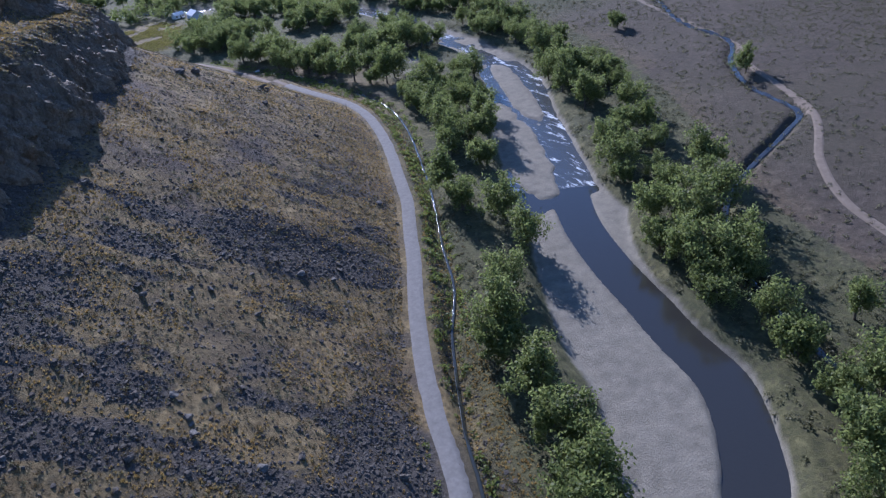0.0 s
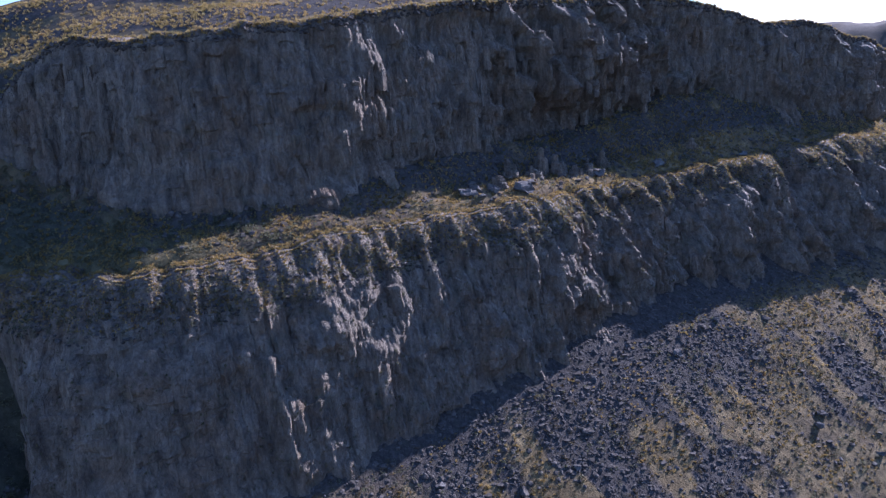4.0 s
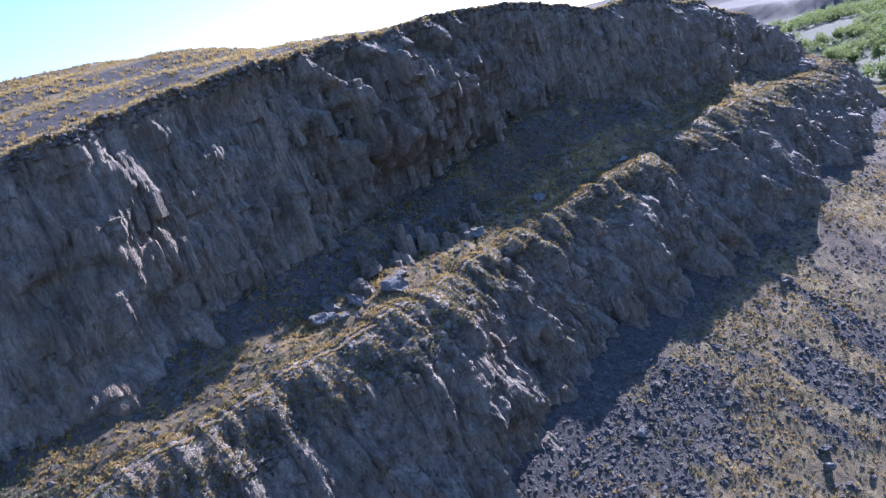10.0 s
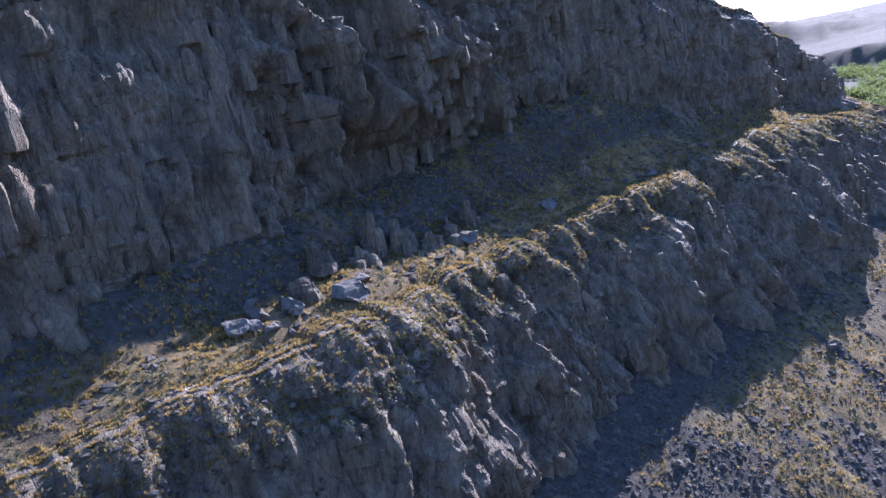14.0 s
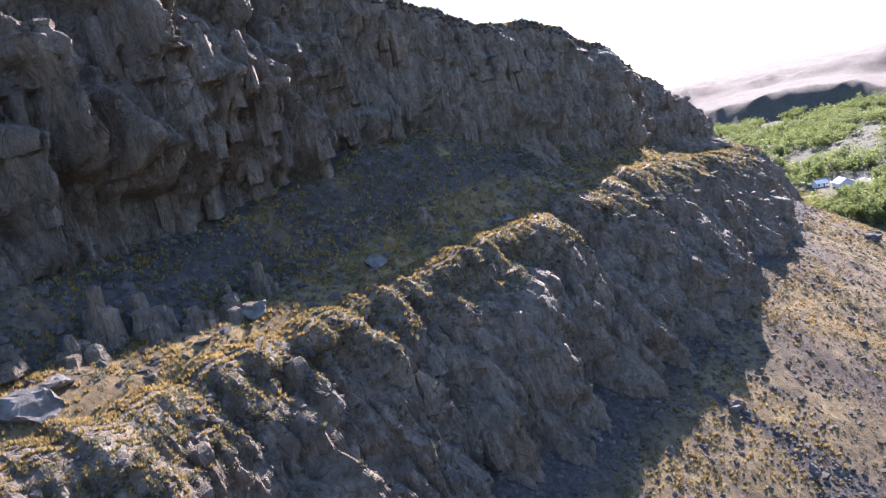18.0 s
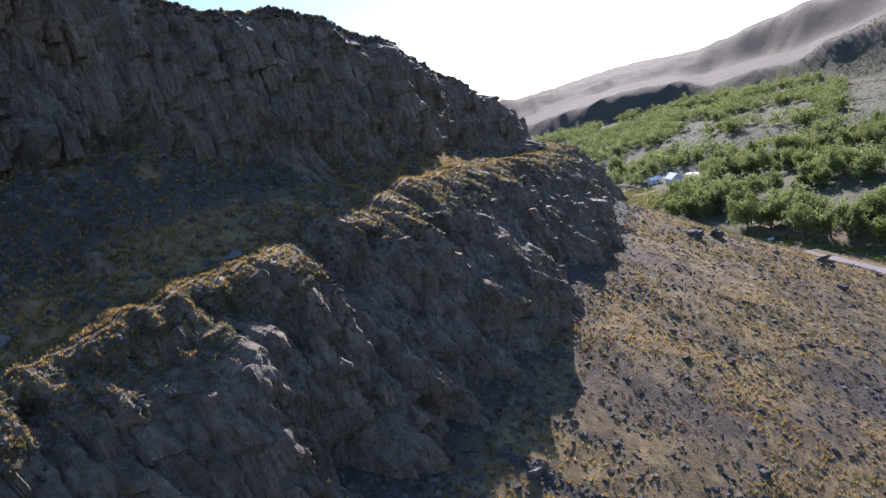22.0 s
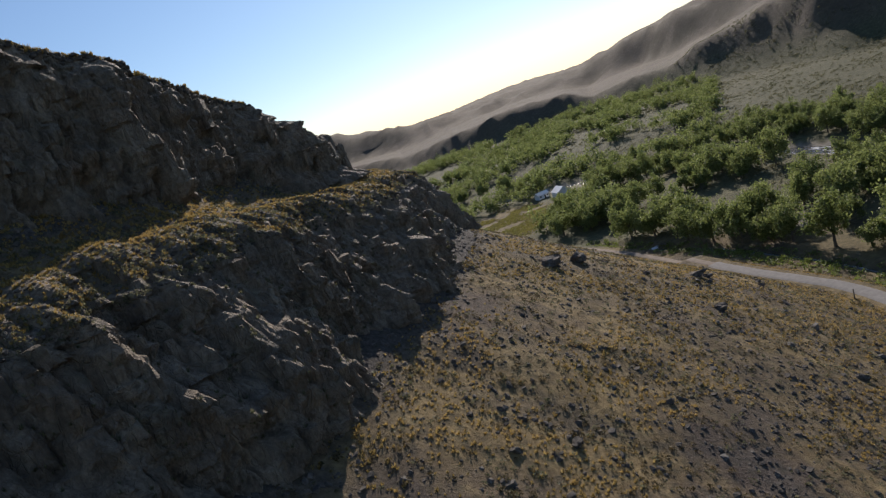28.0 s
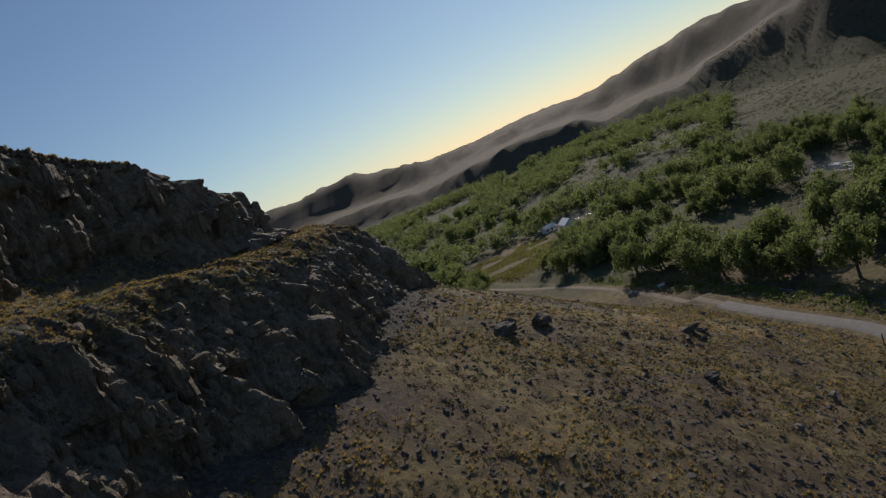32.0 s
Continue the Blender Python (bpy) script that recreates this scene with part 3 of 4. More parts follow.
def lower_extra(y, v):
    """The cleft where one bench of the ledge ends and the next begins."""
    bench = 2.6 * np.exp(-(((y + NOTCH + 18) / 11.0) ** 2)) * smooth(0.1, 0.6, v)
    return bench - 4.5 * np.exp(-(((y + NOTCH) / 4.5) ** 2)) * smooth(0.2, 0.7, v)


def lower_z(line, n):
    foot = line + n * (FOOT + 1.0)
    back = line - n * 1.5
    return ground_z(foot[:, 0], foot[:, 1]) - 1.5, ground_z(back[:, 0], back[:, 1]) + 0.2


def upper_z(line, n):
    foot, back = line + n * 6.0, line - n * 9.0
    return ground_z(foot[:, 0], foot[:, 1]) - 1.5, ground_z(back[:, 0], back[:, 1]) + 0.4


LOWER, LOWER_P, LOWER_N = make_cliff_face("cliff_lower", LEDGE, lower_z, FOOT, 30, "dark ribbed basalt cliff below a grassy ledge", (-162, -318), -52, 0.56, -4.5, lower_extra)
UPPER, UPPER_P, UPPER_N = make_cliff_face("cliff_upper", BROW, upper_z, 4.5, 50, "dark columnar basalt cliff under the grassy plateau", (-182, -312), -70, 1.2, -9.5, upper_extra, taper=20)


# ---- road, water ----
def ribbon(name, line, left, right, lift, mat, label, z=None, k=7):
    n = normals(line)
    off = np.linspace(0, 1, k)[:, None]
    wob = 0.5 * (fbm(np.arange(len(line)) / 6, 0 * line[:, 0], 3, 61) - 0.5)
    S = left + wob + (right - left) * off
    X, Y = line[:, 0] + n[:, 0] * S, line[:, 1] + n[:, 1] * S
    Z = (ground_z(X, Y) if z is None else np.full(X.shape, z)) + lift
    Z[0], Z[-1] = Z[0] - 0.3, Z[-1] - 0.3
    me = mesh_from(name, np.stack([X, Y, Z], -1).reshape(-1, 3), grid_faces(k, len(line)), mat)
    return setting(name, me, label)


ribbon("road", ROAD[ROAD[:, 1] < -42], -2.2, 2.2, 0.14, M_ROAD, "pale gravel road along the foot of the slope")
ribbon("track_north", ROAD[(ROAD[:, 1] > -43) & (ROAD[:, 1] < 240)], -1.4, 1.4, 0.12, M_TRACK, "narrow dirt track skirting the meadow below the slope")
ribbon("track_east", TRACK, -1.5, 1.5, 0.12, M_TRACK, "pale dirt track across the sagebrush terrace")
ribbon("water_canal", CANAL[CANAL[:, 1] < 4], -0.42, 0.42, 0.28, M_CANAL, "narrow irrigation canal beside the road")
ribbon("water_ditch", DITCH, -1.0, 1.0, 0.4, M_WATER, "dark ditch across the sagebrush terrace")
calm = [i for i, p in enumerate(RIVER) if p[1] < -196]
ribbon("water_river", RIVER[calm], -26, 13, 0.0, M_WATER, "dark slow river between sandbars", z=WATER_Z, k=15)
fast = [i for i, p in enumerate(RIVER) if p[1] > -199]
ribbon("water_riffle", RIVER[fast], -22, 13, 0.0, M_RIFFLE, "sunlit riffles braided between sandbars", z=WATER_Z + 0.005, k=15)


# ---- rocks and brush ----
def rock_template(seed, detail, lo=0.45, hi=0.85):
    bm = bmesh.new()
    bmesh.ops.create_icosphere(bm, subdivisions=detail, radius=1.0)
    rng = np.random.default_rng(seed)
    ax = rng.normal(0, 1, (11, 3))
    ax /= np.linalg.norm(ax, axis=1)[:, None]
    cut = rng.uniform(lo, hi, 11)
    co = np.array([v.co for v in bm.verts])
    for a, c in zip(ax, cut):
        over = np.maximum(co @ a - c, 0)
        co -= over[:, None] * a
    co *= (1.0, rng.uniform(0.7, 1.0), rng.uniform(0.55, 0.8))
    co += rng.normal(0, 0.03, co.shape)
    faces = np.array([[v.index for v in f.verts] for f in bm.faces])
    bm.free()
    return co, faces


def shrub_template(seed, n, size):
    rng = np.random.default_rng(seed)
    p = rng.normal(0, 1, (n, 3))
    p /= np.linalg.norm(p, axis=1)[:, None]
    p *= rng.uniform(0.55, 1.0, n)[:, None]
    p[:, 2] = np.abs(p[:, 2]) * 0.85
    a, b = rng.normal(0, 1, (n, 3)), rng.normal(0, 1, (n, 3))
    a /= np.linalg.norm(a, axis=1)[:, None]
    b /= np.linalg.norm(b, axis=1)[:, None]
    v = np.stack([p - a * size, p + a * size, p + b * size * 1.3], 1).reshape(-1, 3)
    return v, np.arange(3 * n).reshape(-1, 3)


def tuft_template(seed, n):
    rng = np.random.default_rng(seed)
    t, lean = rng.uniform(0, 2 * math.pi, n), rng.uniform(0.2, 1.0, n)
    root = np.stack([np.cos(t) * 0.3 * lean, np.sin(t) * 0.3 * lean, 0 * t], 1)
    tip = np.stack([np.cos(t) * lean, np.sin(t) * lean, 1.15 - 0.6 * lean**2], 1) * rng.uniform(0.7, 1.1, n)[:, None]
    side = np.stack([-np.sin(t + 0.4), np.cos(t + 0.4), 0 * t], 1) * rng.uniform(0.12, 0.2, n)[:, None]
    return np.stack([root - side, root + side, tip], 1).reshape(-1, 3), np.arange(3 * n).reshape(-1, 3)


def scatter(name, x, y, size, templates, mat, label, sink=0.15, z=None, flat=1.0):
    rng = np.random.default_rng(len(x))
    z = ground_z(x, y) if z is None else z
    which = rng.integers(0, len(templates), len(x))
    vs, fs, base = [], [], 0
    for k, (tv, tf) in enumerate(templates):
        m = which == k
        t = rng.uniform(0, 2 * math.pi, m.sum())
        c, s_ = np.cos(t)[:, None], np.sin(t)[:, None]
        v = np.stack([tv[:, 0] * c - tv[:, 1] * s_, tv[:, 0] * s_ + tv[:, 1] * c, np.broadcast_to(tv[:, 2] * flat, (m.sum(), len(tv)))], -1)
        v = v * size[m][:, None, None] + np.stack([x[m], y[m], z[m] - sink * size[m]], -1)[:, None]
        fs.append((tf[None] + (base + np.arange(m.sum()) * len(tv))[:, None, None]).reshape(-1, 3))
        vs.append(v.reshape(-1, 3))
        base += m.sum() * len(tv)
    me = mesh_from(name, np.vstack(vs), np.vstack(fs), mat, False)
    return tagged(new(name, me), label, name.replace("_", " "), kind="stuff")


def sample(n, x0, x1, y0, y1, chance, seed):
    rng = np.random.default_rng(seed)
    x, y = rng.uniform(x0, x1, n), rng.uniform(y0, y1, n)
    s, r = lookup(GS, x, y), lookup(GR, x, y)
    keep = rng.random(n) < chance(x, y, s, r)
    return x[keep], y[keep], rng


ROCKS = [rock_template(i, 1) for i in range(200, 208)]
TUFTS = [tuft_template(i, 18) for i in range(220, 226)]
SHRUBS = [shrub_template(i, 22, 0.26) for i in range(240, 246)]
off_road = lambda x, y: np.abs(distance(ROAD, x, y)[0]) > 3.2

x, y, rng = sample(190000, -150, 30, -350, -40, lambda x, y, s, r: (0.2 + 0.8 * rockiness(x, y, s)) * (1 - 0.5 * smooth(-200, -165, y)) * (s > 7) * (s < 88) * off_road(x, y), 1)
scatter("talus_rocks", x, y, 0.17 + 0.5 * rng.random(len(x)) ** 3 + 0.12 * rng.random(len(x)), ROCKS, M_ROCK, "grey broken basalt rocks strewn over the talus slope")
x, y, rng = sample(150000, -150, 30, -350, 20, lambda x, y, s, r: np.maximum(smooth(0.35, 0.6, fbm(x / 9, y / 9, 3, 81)), 0.9 * smooth(55, 75, s)) * (1 - 0.75 * rockiness(x, y, s)) * (s > 13) * (s < 92) * off_road(x, y), 2)
scatter("slope_grass", x, y, rng.uniform(0.2, 0.5, len(x)), TUFTS, M_TUFT, "dry golden bunchgrass on the slope", flat=0.75)
x, y, rng = sample(60000, -150, 30, -350, 60, lambda x, y, s, r: (0.15 + 0.6 * smooth(0.4, 0.6, fbm(x / 7, y / 7, 3, 83))) * (s > 13) * (s < 95) * off_road(x, y), 3)
scatter("slope_sagebrush", x, y, rng.uniform(0.2, 0.55, len(x)), SHRUBS, M_SAGE, "grey-green sagebrush on the slope")
x, y, rng = sample(62000, -150, 30, -350, 30, lambda x, y, s, r: smooth(0.36, 0.58, fbm(x / 5, y / 3, 3, 90)) * (s > 13) * (s < 96) * off_road(x, y) * 0.8, 31)
scatter("slope_brush", x, y, 0.2 + 0.4 * rng.random(len(x)) ** 1.5, SHRUBS, M_DRYBRUSH, "dark dry brush in streaks across the slope")
x, y, rng = sample(18000, -240, -130, -400, -285, lambda x, y, s, r: (lookup(GB, x, y) > 2) * (0.2 + 0.8 * smooth(0.4, 0.6, fbm(x / 6, y / 6, 3, 91))) * (s < 14), 32)
scatter("flank_sagebrush", x, y, rng.uniform(0.25, 0.7, len(x)), SHRUBS, M_SAGE, "olive sagebrush on the shaded flank of the hill")
x, y, rng = sample(200000, -175, -60, -345, -70, lambda x, y, s, r: (s < 0.5) * (s > -14) * (0.25 + 0.75 * smooth(0.4, 0.6, fbm(x / 5, y / 5, 3, 84))), 4)
scatter("ledge_grass", x, y, rng.uniform(0.18, 0.42, len(x)), TUFTS, M_TUFT, "golden bunchgrass on the cliff ledge")
x, y, rng = sample(85000, -175, -60, -345, -70, lambda x, y, s, r: (s < 1.0) * (s > -16) * (0.3 + 0.5 * smooth(0.45, 0.6, fbm(x / 4, y / 4, 3, 85))), 5)
scatter("ledge_sagebrush", x, y, rng.uniform(0.2, 0.55, len(x)), SHRUBS, M_SAGE, "olive sagebrush on the cliff ledge")
x, y, rng = sample(55000, -175, -60, -345, -70, lambda x, y, s, r: (s < 1.0) * (s > -20) * (0.12 + 0.88 * np.maximum(smooth(0.45, 0.62, fbm(x / 8, y / 8, 3, 86)), rockiness(x, y, s))), 6)
scatter("ledge_rubble", x, y, 0.12 + 0.75 * rng.random(len(x)) ** 3, ROCKS, M_ROCK, "fallen rubble on the ledge under the upper cliff")
x, y, rng = sample(60000, -220, -90, -350, -90, lambda x, y, s, r: (s < -13) * (0.3 + 0.7 * smooth(0.4, 0.6, fbm(x / 14, y / 5, 3, 87))), 7)
scatter("plateau_grass", x, y, rng.uniform(0.25, 0.6, len(x)), TUFTS + SHRUBS[:2], M_TUFT, "pale dry grass and brush on the plateau", sink=0.1)
x, y, rng = sample(22000, 20, 290, -370, 60, lambda x, y, s, r: (r > 16) * (0.35 + 0.65 * smooth(0.4, 0.6, fbm(x / 25, y / 25, 3, 88))), 8)
scatter("terrace_sagebrush", x, y, rng.uniform(0.35, 1.0, len(x)), SHRUBS, M_SAGE, "grey-green sagebrush dotting the terrace")
x, y, rng = sample(26000, 40, 420, -80, 520, lambda x, y, s, r: (r > 24) * (lookup(GZ, x, y) < 60) * (0.2 + 0.8 * smooth(0.4, 0.6, fbm(x / 22, y / 22, 3, 92))), 33)
scatter("fan_sagebrush", x, y, rng.uniform(0.6, 1.5, len(x)), SHRUBS, M_SAGE, "olive sagebrush dotting the fan below the far hills")
x, y, rng = sample(26000, -70, 0, 85, 200, lambda x, y, s, r: smooth(1.05, 0.7, np.hypot((x + 36) / 28, (y - 140) / 50)) * smooth(0.3, 0.5, fbm(x / 12, y / 12, 3, 93)), 34)
scatter("meadow_grass", x, y, rng.uniform(0.3, 0.7, len(x)), TUFTS, M_MEADOW, "yellow-green meadow grass below the ranch house")
x, y, rng = sample(30000, -80, 60, -350, 40, lambda x, y, s, r: (np.abs(distance(CANAL, x + 2.5, y)[0]) < 5.0) * (np.abs(distance(CANAL, x, y)[0]) > 1.2) * (lookup(GZ, x, y) > 1.2) * off_road(x, y) * 0.8, 9)
scatter("canal_brush", x, y, rng.uniform(0.6, 1.6, len(x)), SHRUBS, M_WILLOW, "green willow brush lining the canal")
x, y, rng = sample(16000, -60, 140, -350, 60, lambda x, y, s, r: (np.abs(r) < 45) * (lookup(GZ, x, y) > 1.3) * (s > 92) * smooth(0.4, 0.6, fbm(x / 10, y / 10, 3, 89)) * 0.9, 10)
scatter("bank_brush", x, y, rng.uniform(0.4, 1.3, len(x)), SHRUBS, M_SAGE, "low brush on the river banks")
x, y, rng = sample(16000, 0, 260, -400, 30, lambda x, y, s, r: (np.abs(distance(DITCH, x, y)[0]) < 3.5) * 0.9, 11)
scatter("ditch_brush", x, y, rng.uniform(0.6, 1.3, len(x)), SHRUBS, M_SAGE, "dark brush lining the ditch")

BOULDER_MESH = []
for i in range(260, 268):
    v, f = rock_template(i, 3, 0.3, 0.68)
    v = v * 1.35
    BOULDER_MESH.append(mesh_from("boulder", v, f, M_BOULDER, False))
DARK_MESH = []
for i in range(270, 274):
    v, f = rock_template(i, 3, 0.3, 0.68)
    v = v * 1.35
    DARK_MESH.append(mesh_from("boulder", v, f, M_ROCK, False))


def boulder(x, y, size, label, group, k, tall=1.0, dark=False, turn=None):
    ob = new("boulder", (DARK_MESH if dark else BOULDER_MESH)[k % (4 if dark else 8)])
    z = float(ground_z([x], [y])[0])
    ob.matrix_basis = pose(x, y, z + 0.25 * size * tall, 0, 0, (k * 77) % 360 if turn is None else turn) @ Matrix.Diagonal((size, size, size * tall, 1))
    return tagged(ob, label, "boulder", group)


for k, (dx, dy, r) in enumerate([(0, 0, 1.25), (1.8, 2.4, 1.3), (-0.4, -2.2, 1.15), (1.3, -1.6, 0.8), (2.6, -0.5, 0.7), (0.5, 3.4, 0.65), (-1.8, 1.2, 0.75)]):
    boulder(-131.5 + dx * 0.8, -256 + dy, r, "pale grey boulder on the grassy ledge", "ledge boulders", k)
for k, (x, y, r) in enumerate([(-127.2, -249, 1.7), (-127.6, -246, 1.1), (-139.5, -297, 1.8), (-138.5, -294.5, 1.0), (-124, -231, 1.3), (-119.5, -216, 1.2), (-110.5, -197, 1.1), (-104.5, -181, 1.3), (-92.5, -152, 1.2)]):
    boulder(x, y, r, "weathered grey slab at the edge of the ledge", "ledge boulders", k + 3, 0.8)
for k, (x, y, r) in enumerate([(-55, -116.5, 2.3), (-50, -111.4, 2.2), (-28.7, -104.7, 1.7), (-26.5, -103, 1.2), (-33.3, -125, 1.4)]):
    boulder(x, y, r, "large dark boulder on the dry grass slope", "slope boulders", k, 0.85, True)
rng = random.Random(12)
made = 0
while made < 170:
    x, y = rng.uniform(-140, 10), rng.uniform(-345, -60)
    s = float(lookup(GS, [x], [y])[0])
    if not 16 < s < 82 or y > -190 and rng.random() < 0.75 or float(off_road([x], [y])[0]) < 0.5 or rng.random() > 0.25 + 0.75 * float(rockiness(np.array([x]), np.array([y]), np.array([s]))[0]):
        continue
    boulder(x, y, rng.uniform(0.45, 0.95), "fallen basalt boulder on the talus slope", "slope boulders", made, 0.9, made % 3 > 0)
    made += 1


# ---- pinnacles and columns of the cliffs ----
def column_mesh(seed, sides=6):
    """An upright weathered joint column, 1 m across and 1 m tall."""
    rng = np.random.default_rng(seed)
    levels = np.array([0, 0.22, 0.45, 0.7, 0.9, 1.0])
    wide = np.array([0.5, 0.52, 0.5, 0.48, 0.46, 0.34]) * rng.uniform(0.85, 1.15, 6)
    t = np.sort(rng.uniform(-0.3, 0.3, sides) + np.arange(sides) * 2 * math.pi / sides)
    v = [(w * math.cos(a) * rng.uniform(0.85, 1.1), w * math.sin(a) * rng.uniform(0.85, 1.1), h + rng.uniform(-0.03, 0.03)) for h, w in zip(levels, wide) for a in t]
    f = [(i * sides + k, i * sides + (k + 1) % sides, (i + 1) * sides + (k + 1) % sides, (i + 1) * sides + k) for i in range(5) for k in range(sides)]
    v += [(0, 0, 1.03)]
    me = bpy.data.meshes.new("column")
    me.from_pydata(v, [], f + [(5 * sides + k, 5 * sides + (k + 1) % sides, len(v) - 1) for k in range(sides)])
    me.materials.append(M_CLIFF)
    return me


COLUMNS = [column_mesh(300 + i) for i in range(8)]


def add_columns(cliff, points, normal, count, seed, low, high, wide, tall):
    rng = np.random.default_rng(seed)
    rows, cols = points.shape[:2]
    for i in range(count):
        c, r = int(rng.integers(40, cols - 40)), int(rng.uniform(low, high) * rows)
        p = points[r, c]
        back = normal[c] * 0.3
        ob = new("column", COLUMNS[int(rng.integers(0, 8))])
        ob.parent = cliff
        w, h = rng.uniform(*wide), rng.uniform(*tall)
        lean = 9 * (cliff is LOWER)
        ob.matrix_basis = pose(p[0] - back[0] * w, p[1] - back[1] * w, p[2] - 0.6 * h, rng.uniform(-4, 4), rng.uniform(-5, 2) - lean, 0) @ pose(0, 0, 0, 0, 0, rng.uniform(0, 360)) @ Matrix.Diagonal((w, w, h, 1))


add_columns(UPPER, UPPER_P, UPPER_N, 290, 1, 0.25, 0.8, (1.1, 2.2), (2.0, 5.5))
add_columns(LOWER, LOWER_P, LOWER_N, 290, 2, 0.3, 0.85, (1.1, 2.2), (1.8, 4.5))


def pinnacle(x, y, h, w, k):
    """A huddle of broken spires, tallest in the middle."""
    rng = np.random.default_rng(330 + k)
    root = new("rock_pinnacle")
    root.matrix_basis = pose(x, y, float(ground_z([x], [y])[0]) - 0.6, 0, 0, k * 50)
    for i in range(9):
        r, t = (0.0 if i == 0 else rng.uniform(0.3, 0.9) * 0.5 * w), rng.uniform(0, 6.28)
        tall = h * 0.9 * (1.0 - 1.4 * r / w) * rng.uniform(0.7, 1.05)
        wide = w * rng.uniform(0.34, 0.62)
        spire = new("spire", SPIRES[int(rng.integers(0, 6))])
        spire.parent = root
        spire.matrix_basis = pose(r * math.cos(t), r * math.sin(t), 0, rng.uniform(-7, 7), rng.uniform(-7, 7), rng.uniform(0, 360)) @ Matrix.Diagonal((wide, wide, tall, 1))
    tagged(root, "jagged basalt pinnacle at the foot of the upper cliff", "rock pinnacle", "pinnacles")


def spire_mesh(seed):
    me = column_mesh(seed)
    for v in me.vertices:
        v.co.x, v.co.y = v.co.x * (1.1 - 0.35 * v.co.z), v.co.y * (1.1 - 0.35 * v.co.z)
    me.name = "spire"
    return me


SPIRES = [spire_mesh(340 + i) for i in range(6)]
for k, (x, y, h, w) in enumerate([(-127.5, -226, 3.6, 2.4), (-129, -228.5, 2.6, 2.2), (-131, -236, 4.0, 3.6), (-132.5, -239, 5.0, 3.0), (-132, -242, 3.2, 3.4), (-134, -246, 3.8, 3.2), (-133, -250, 2.6, 3.4), (-127.4, -231, 2.6, 3.8), (-128.2, -234, 2.4, 3.2), (-119.5, -205, 2.4, 2.6), (-110, -172, 3.0, 2.8)]):
    pinnacle(x + 2.0, y, h, w, k)


def face_brush(name, points, n, lo, hi, sizes, templates, mat, label, seed):
    rng = np.random.default_rng(seed)
    rows, cols = points.shape[:2]
    p = points[rng.integers(int(lo * rows), int(hi * rows), n), rng.integers(0, cols, n)]
    scatter(name, p[:, 0], p[:, 1], rng.uniform(*sizes, n), templates, mat, label, 0.1, p[:, 2])


face_brush("brow_grass", LOWER_P, 14000, 0.8, 1.0, (0.14, 0.34), TUFTS, M_TUFT, "golden bunchgrass spilling over the lower brow", 21)
face_brush("lip_grass", LOWER_P, 11000, 0.955, 1.0, (0.14, 0.36), TUFTS, M_TUFT, "golden bunchgrass along the lip of the ledge", 27)
face_brush("brow_sagebrush", LOWER_P, 9000, 0.76, 1.0, (0.15, 0.42), SHRUBS, M_SAGE, "olive brush on the lower brow", 22)
face_brush("brow_rubble", LOWER_P, 4500, 0.75, 1.0, (0.12, 0.5), ROCKS, M_ROCK, "loose rocks along the lower brow", 23)
face_brush("cliff_grass", LOWER_P, 3500, 0.1, 0.85, (0.15, 0.4), TUFTS, M_SAGE, "sparse brush rooted in the cliff cracks", 24)
face_brush("rim_grass", UPPER_P, 6000, 0.94, 1.0, (0.2, 0.5), TUFTS, M_TUFT, "dry grass along the upper rim", 25)
face_brush("rim_rubble", UPPER_P, 4000, 0.92, 1.0, (0.15, 0.6), ROCKS, M_ROCK, "loose rocks along the upper rim", 26)

# ---- fence post ----
def fence_post(x, y, tall):
    bm = bmesh.new()
    bmesh.ops.create_cone(bm, cap_ends=True, segments=8, radius1=0.14, radius2=0.11, depth=tall)
    bmesh.ops.bevel(bm, geom=[e for e in bm.edges if all(v.co.z > 0 for v in e.verts)], offset=0.02, segments=1, affect="EDGES")
    me = bpy.data.meshes.new("fence_post")
    bm.to_mesh(me)
    bm.free()
    me.materials.append(M_BARK)
    ob = new("fence_post", me)
    ob.matrix_basis = pose(x, y, float(ground_z([x], [y])[0]) + tall / 2 - 0.2, 2, 3, 0)
    tagged(ob, "weathered grey wooden post beside the gravel road", "post")


fence_post(4.0, -94, 2.4)

# ---- trees ----
def tube(verts, faces, pts, radii, sides=6):
    base = len(verts)
    pts = [Vector(p) for p in pts]
    for i, (p, r) in enumerate(zip(pts, radii)):
        d = (pts[min(i + 1, len(pts) - 1)] - pts[max(i - 1, 0)]).normalized()
        a = d.orthogonal().normalized()
        b = d.cross(a)
        for k in range(sides):
            t = 2 * math.pi * k / sides
            verts.append(p + (a * math.cos(t) + b * math.sin(t)) * r)
    for i in range(len(pts) - 1):
        for k in range(sides):
            q, w = base + i * sides + k, base + i * sides + (k + 1) % sides
            faces.append((q, w, w + sides, q + sides))


def leaf_cloud(rng, centres, per, spread, size):
    c = np.repeat(centres, per, 0) + rng.normal(0, 1, (len(centres) * per, 3)) * np.repeat(spread, per)[:, None]
    a = rng.normal(0, 1, c.shape)
    a /= np.linalg.norm(a, axis=1)[:, None]
    b = np.cross(a, rng.normal(0, 1, c.shape))
    b /= np.linalg.norm(b, axis=1)[:, None]
    w = size * rng.uniform(0.6, 1.3, len(c))[:, None]
    v = np.stack([c - a * w, c + b * w * 0.55, c + a * w, c - b * w * 0.55], 1).reshape(-1, 3)
    return v, np.arange(len(v)).reshape(-1, 4)


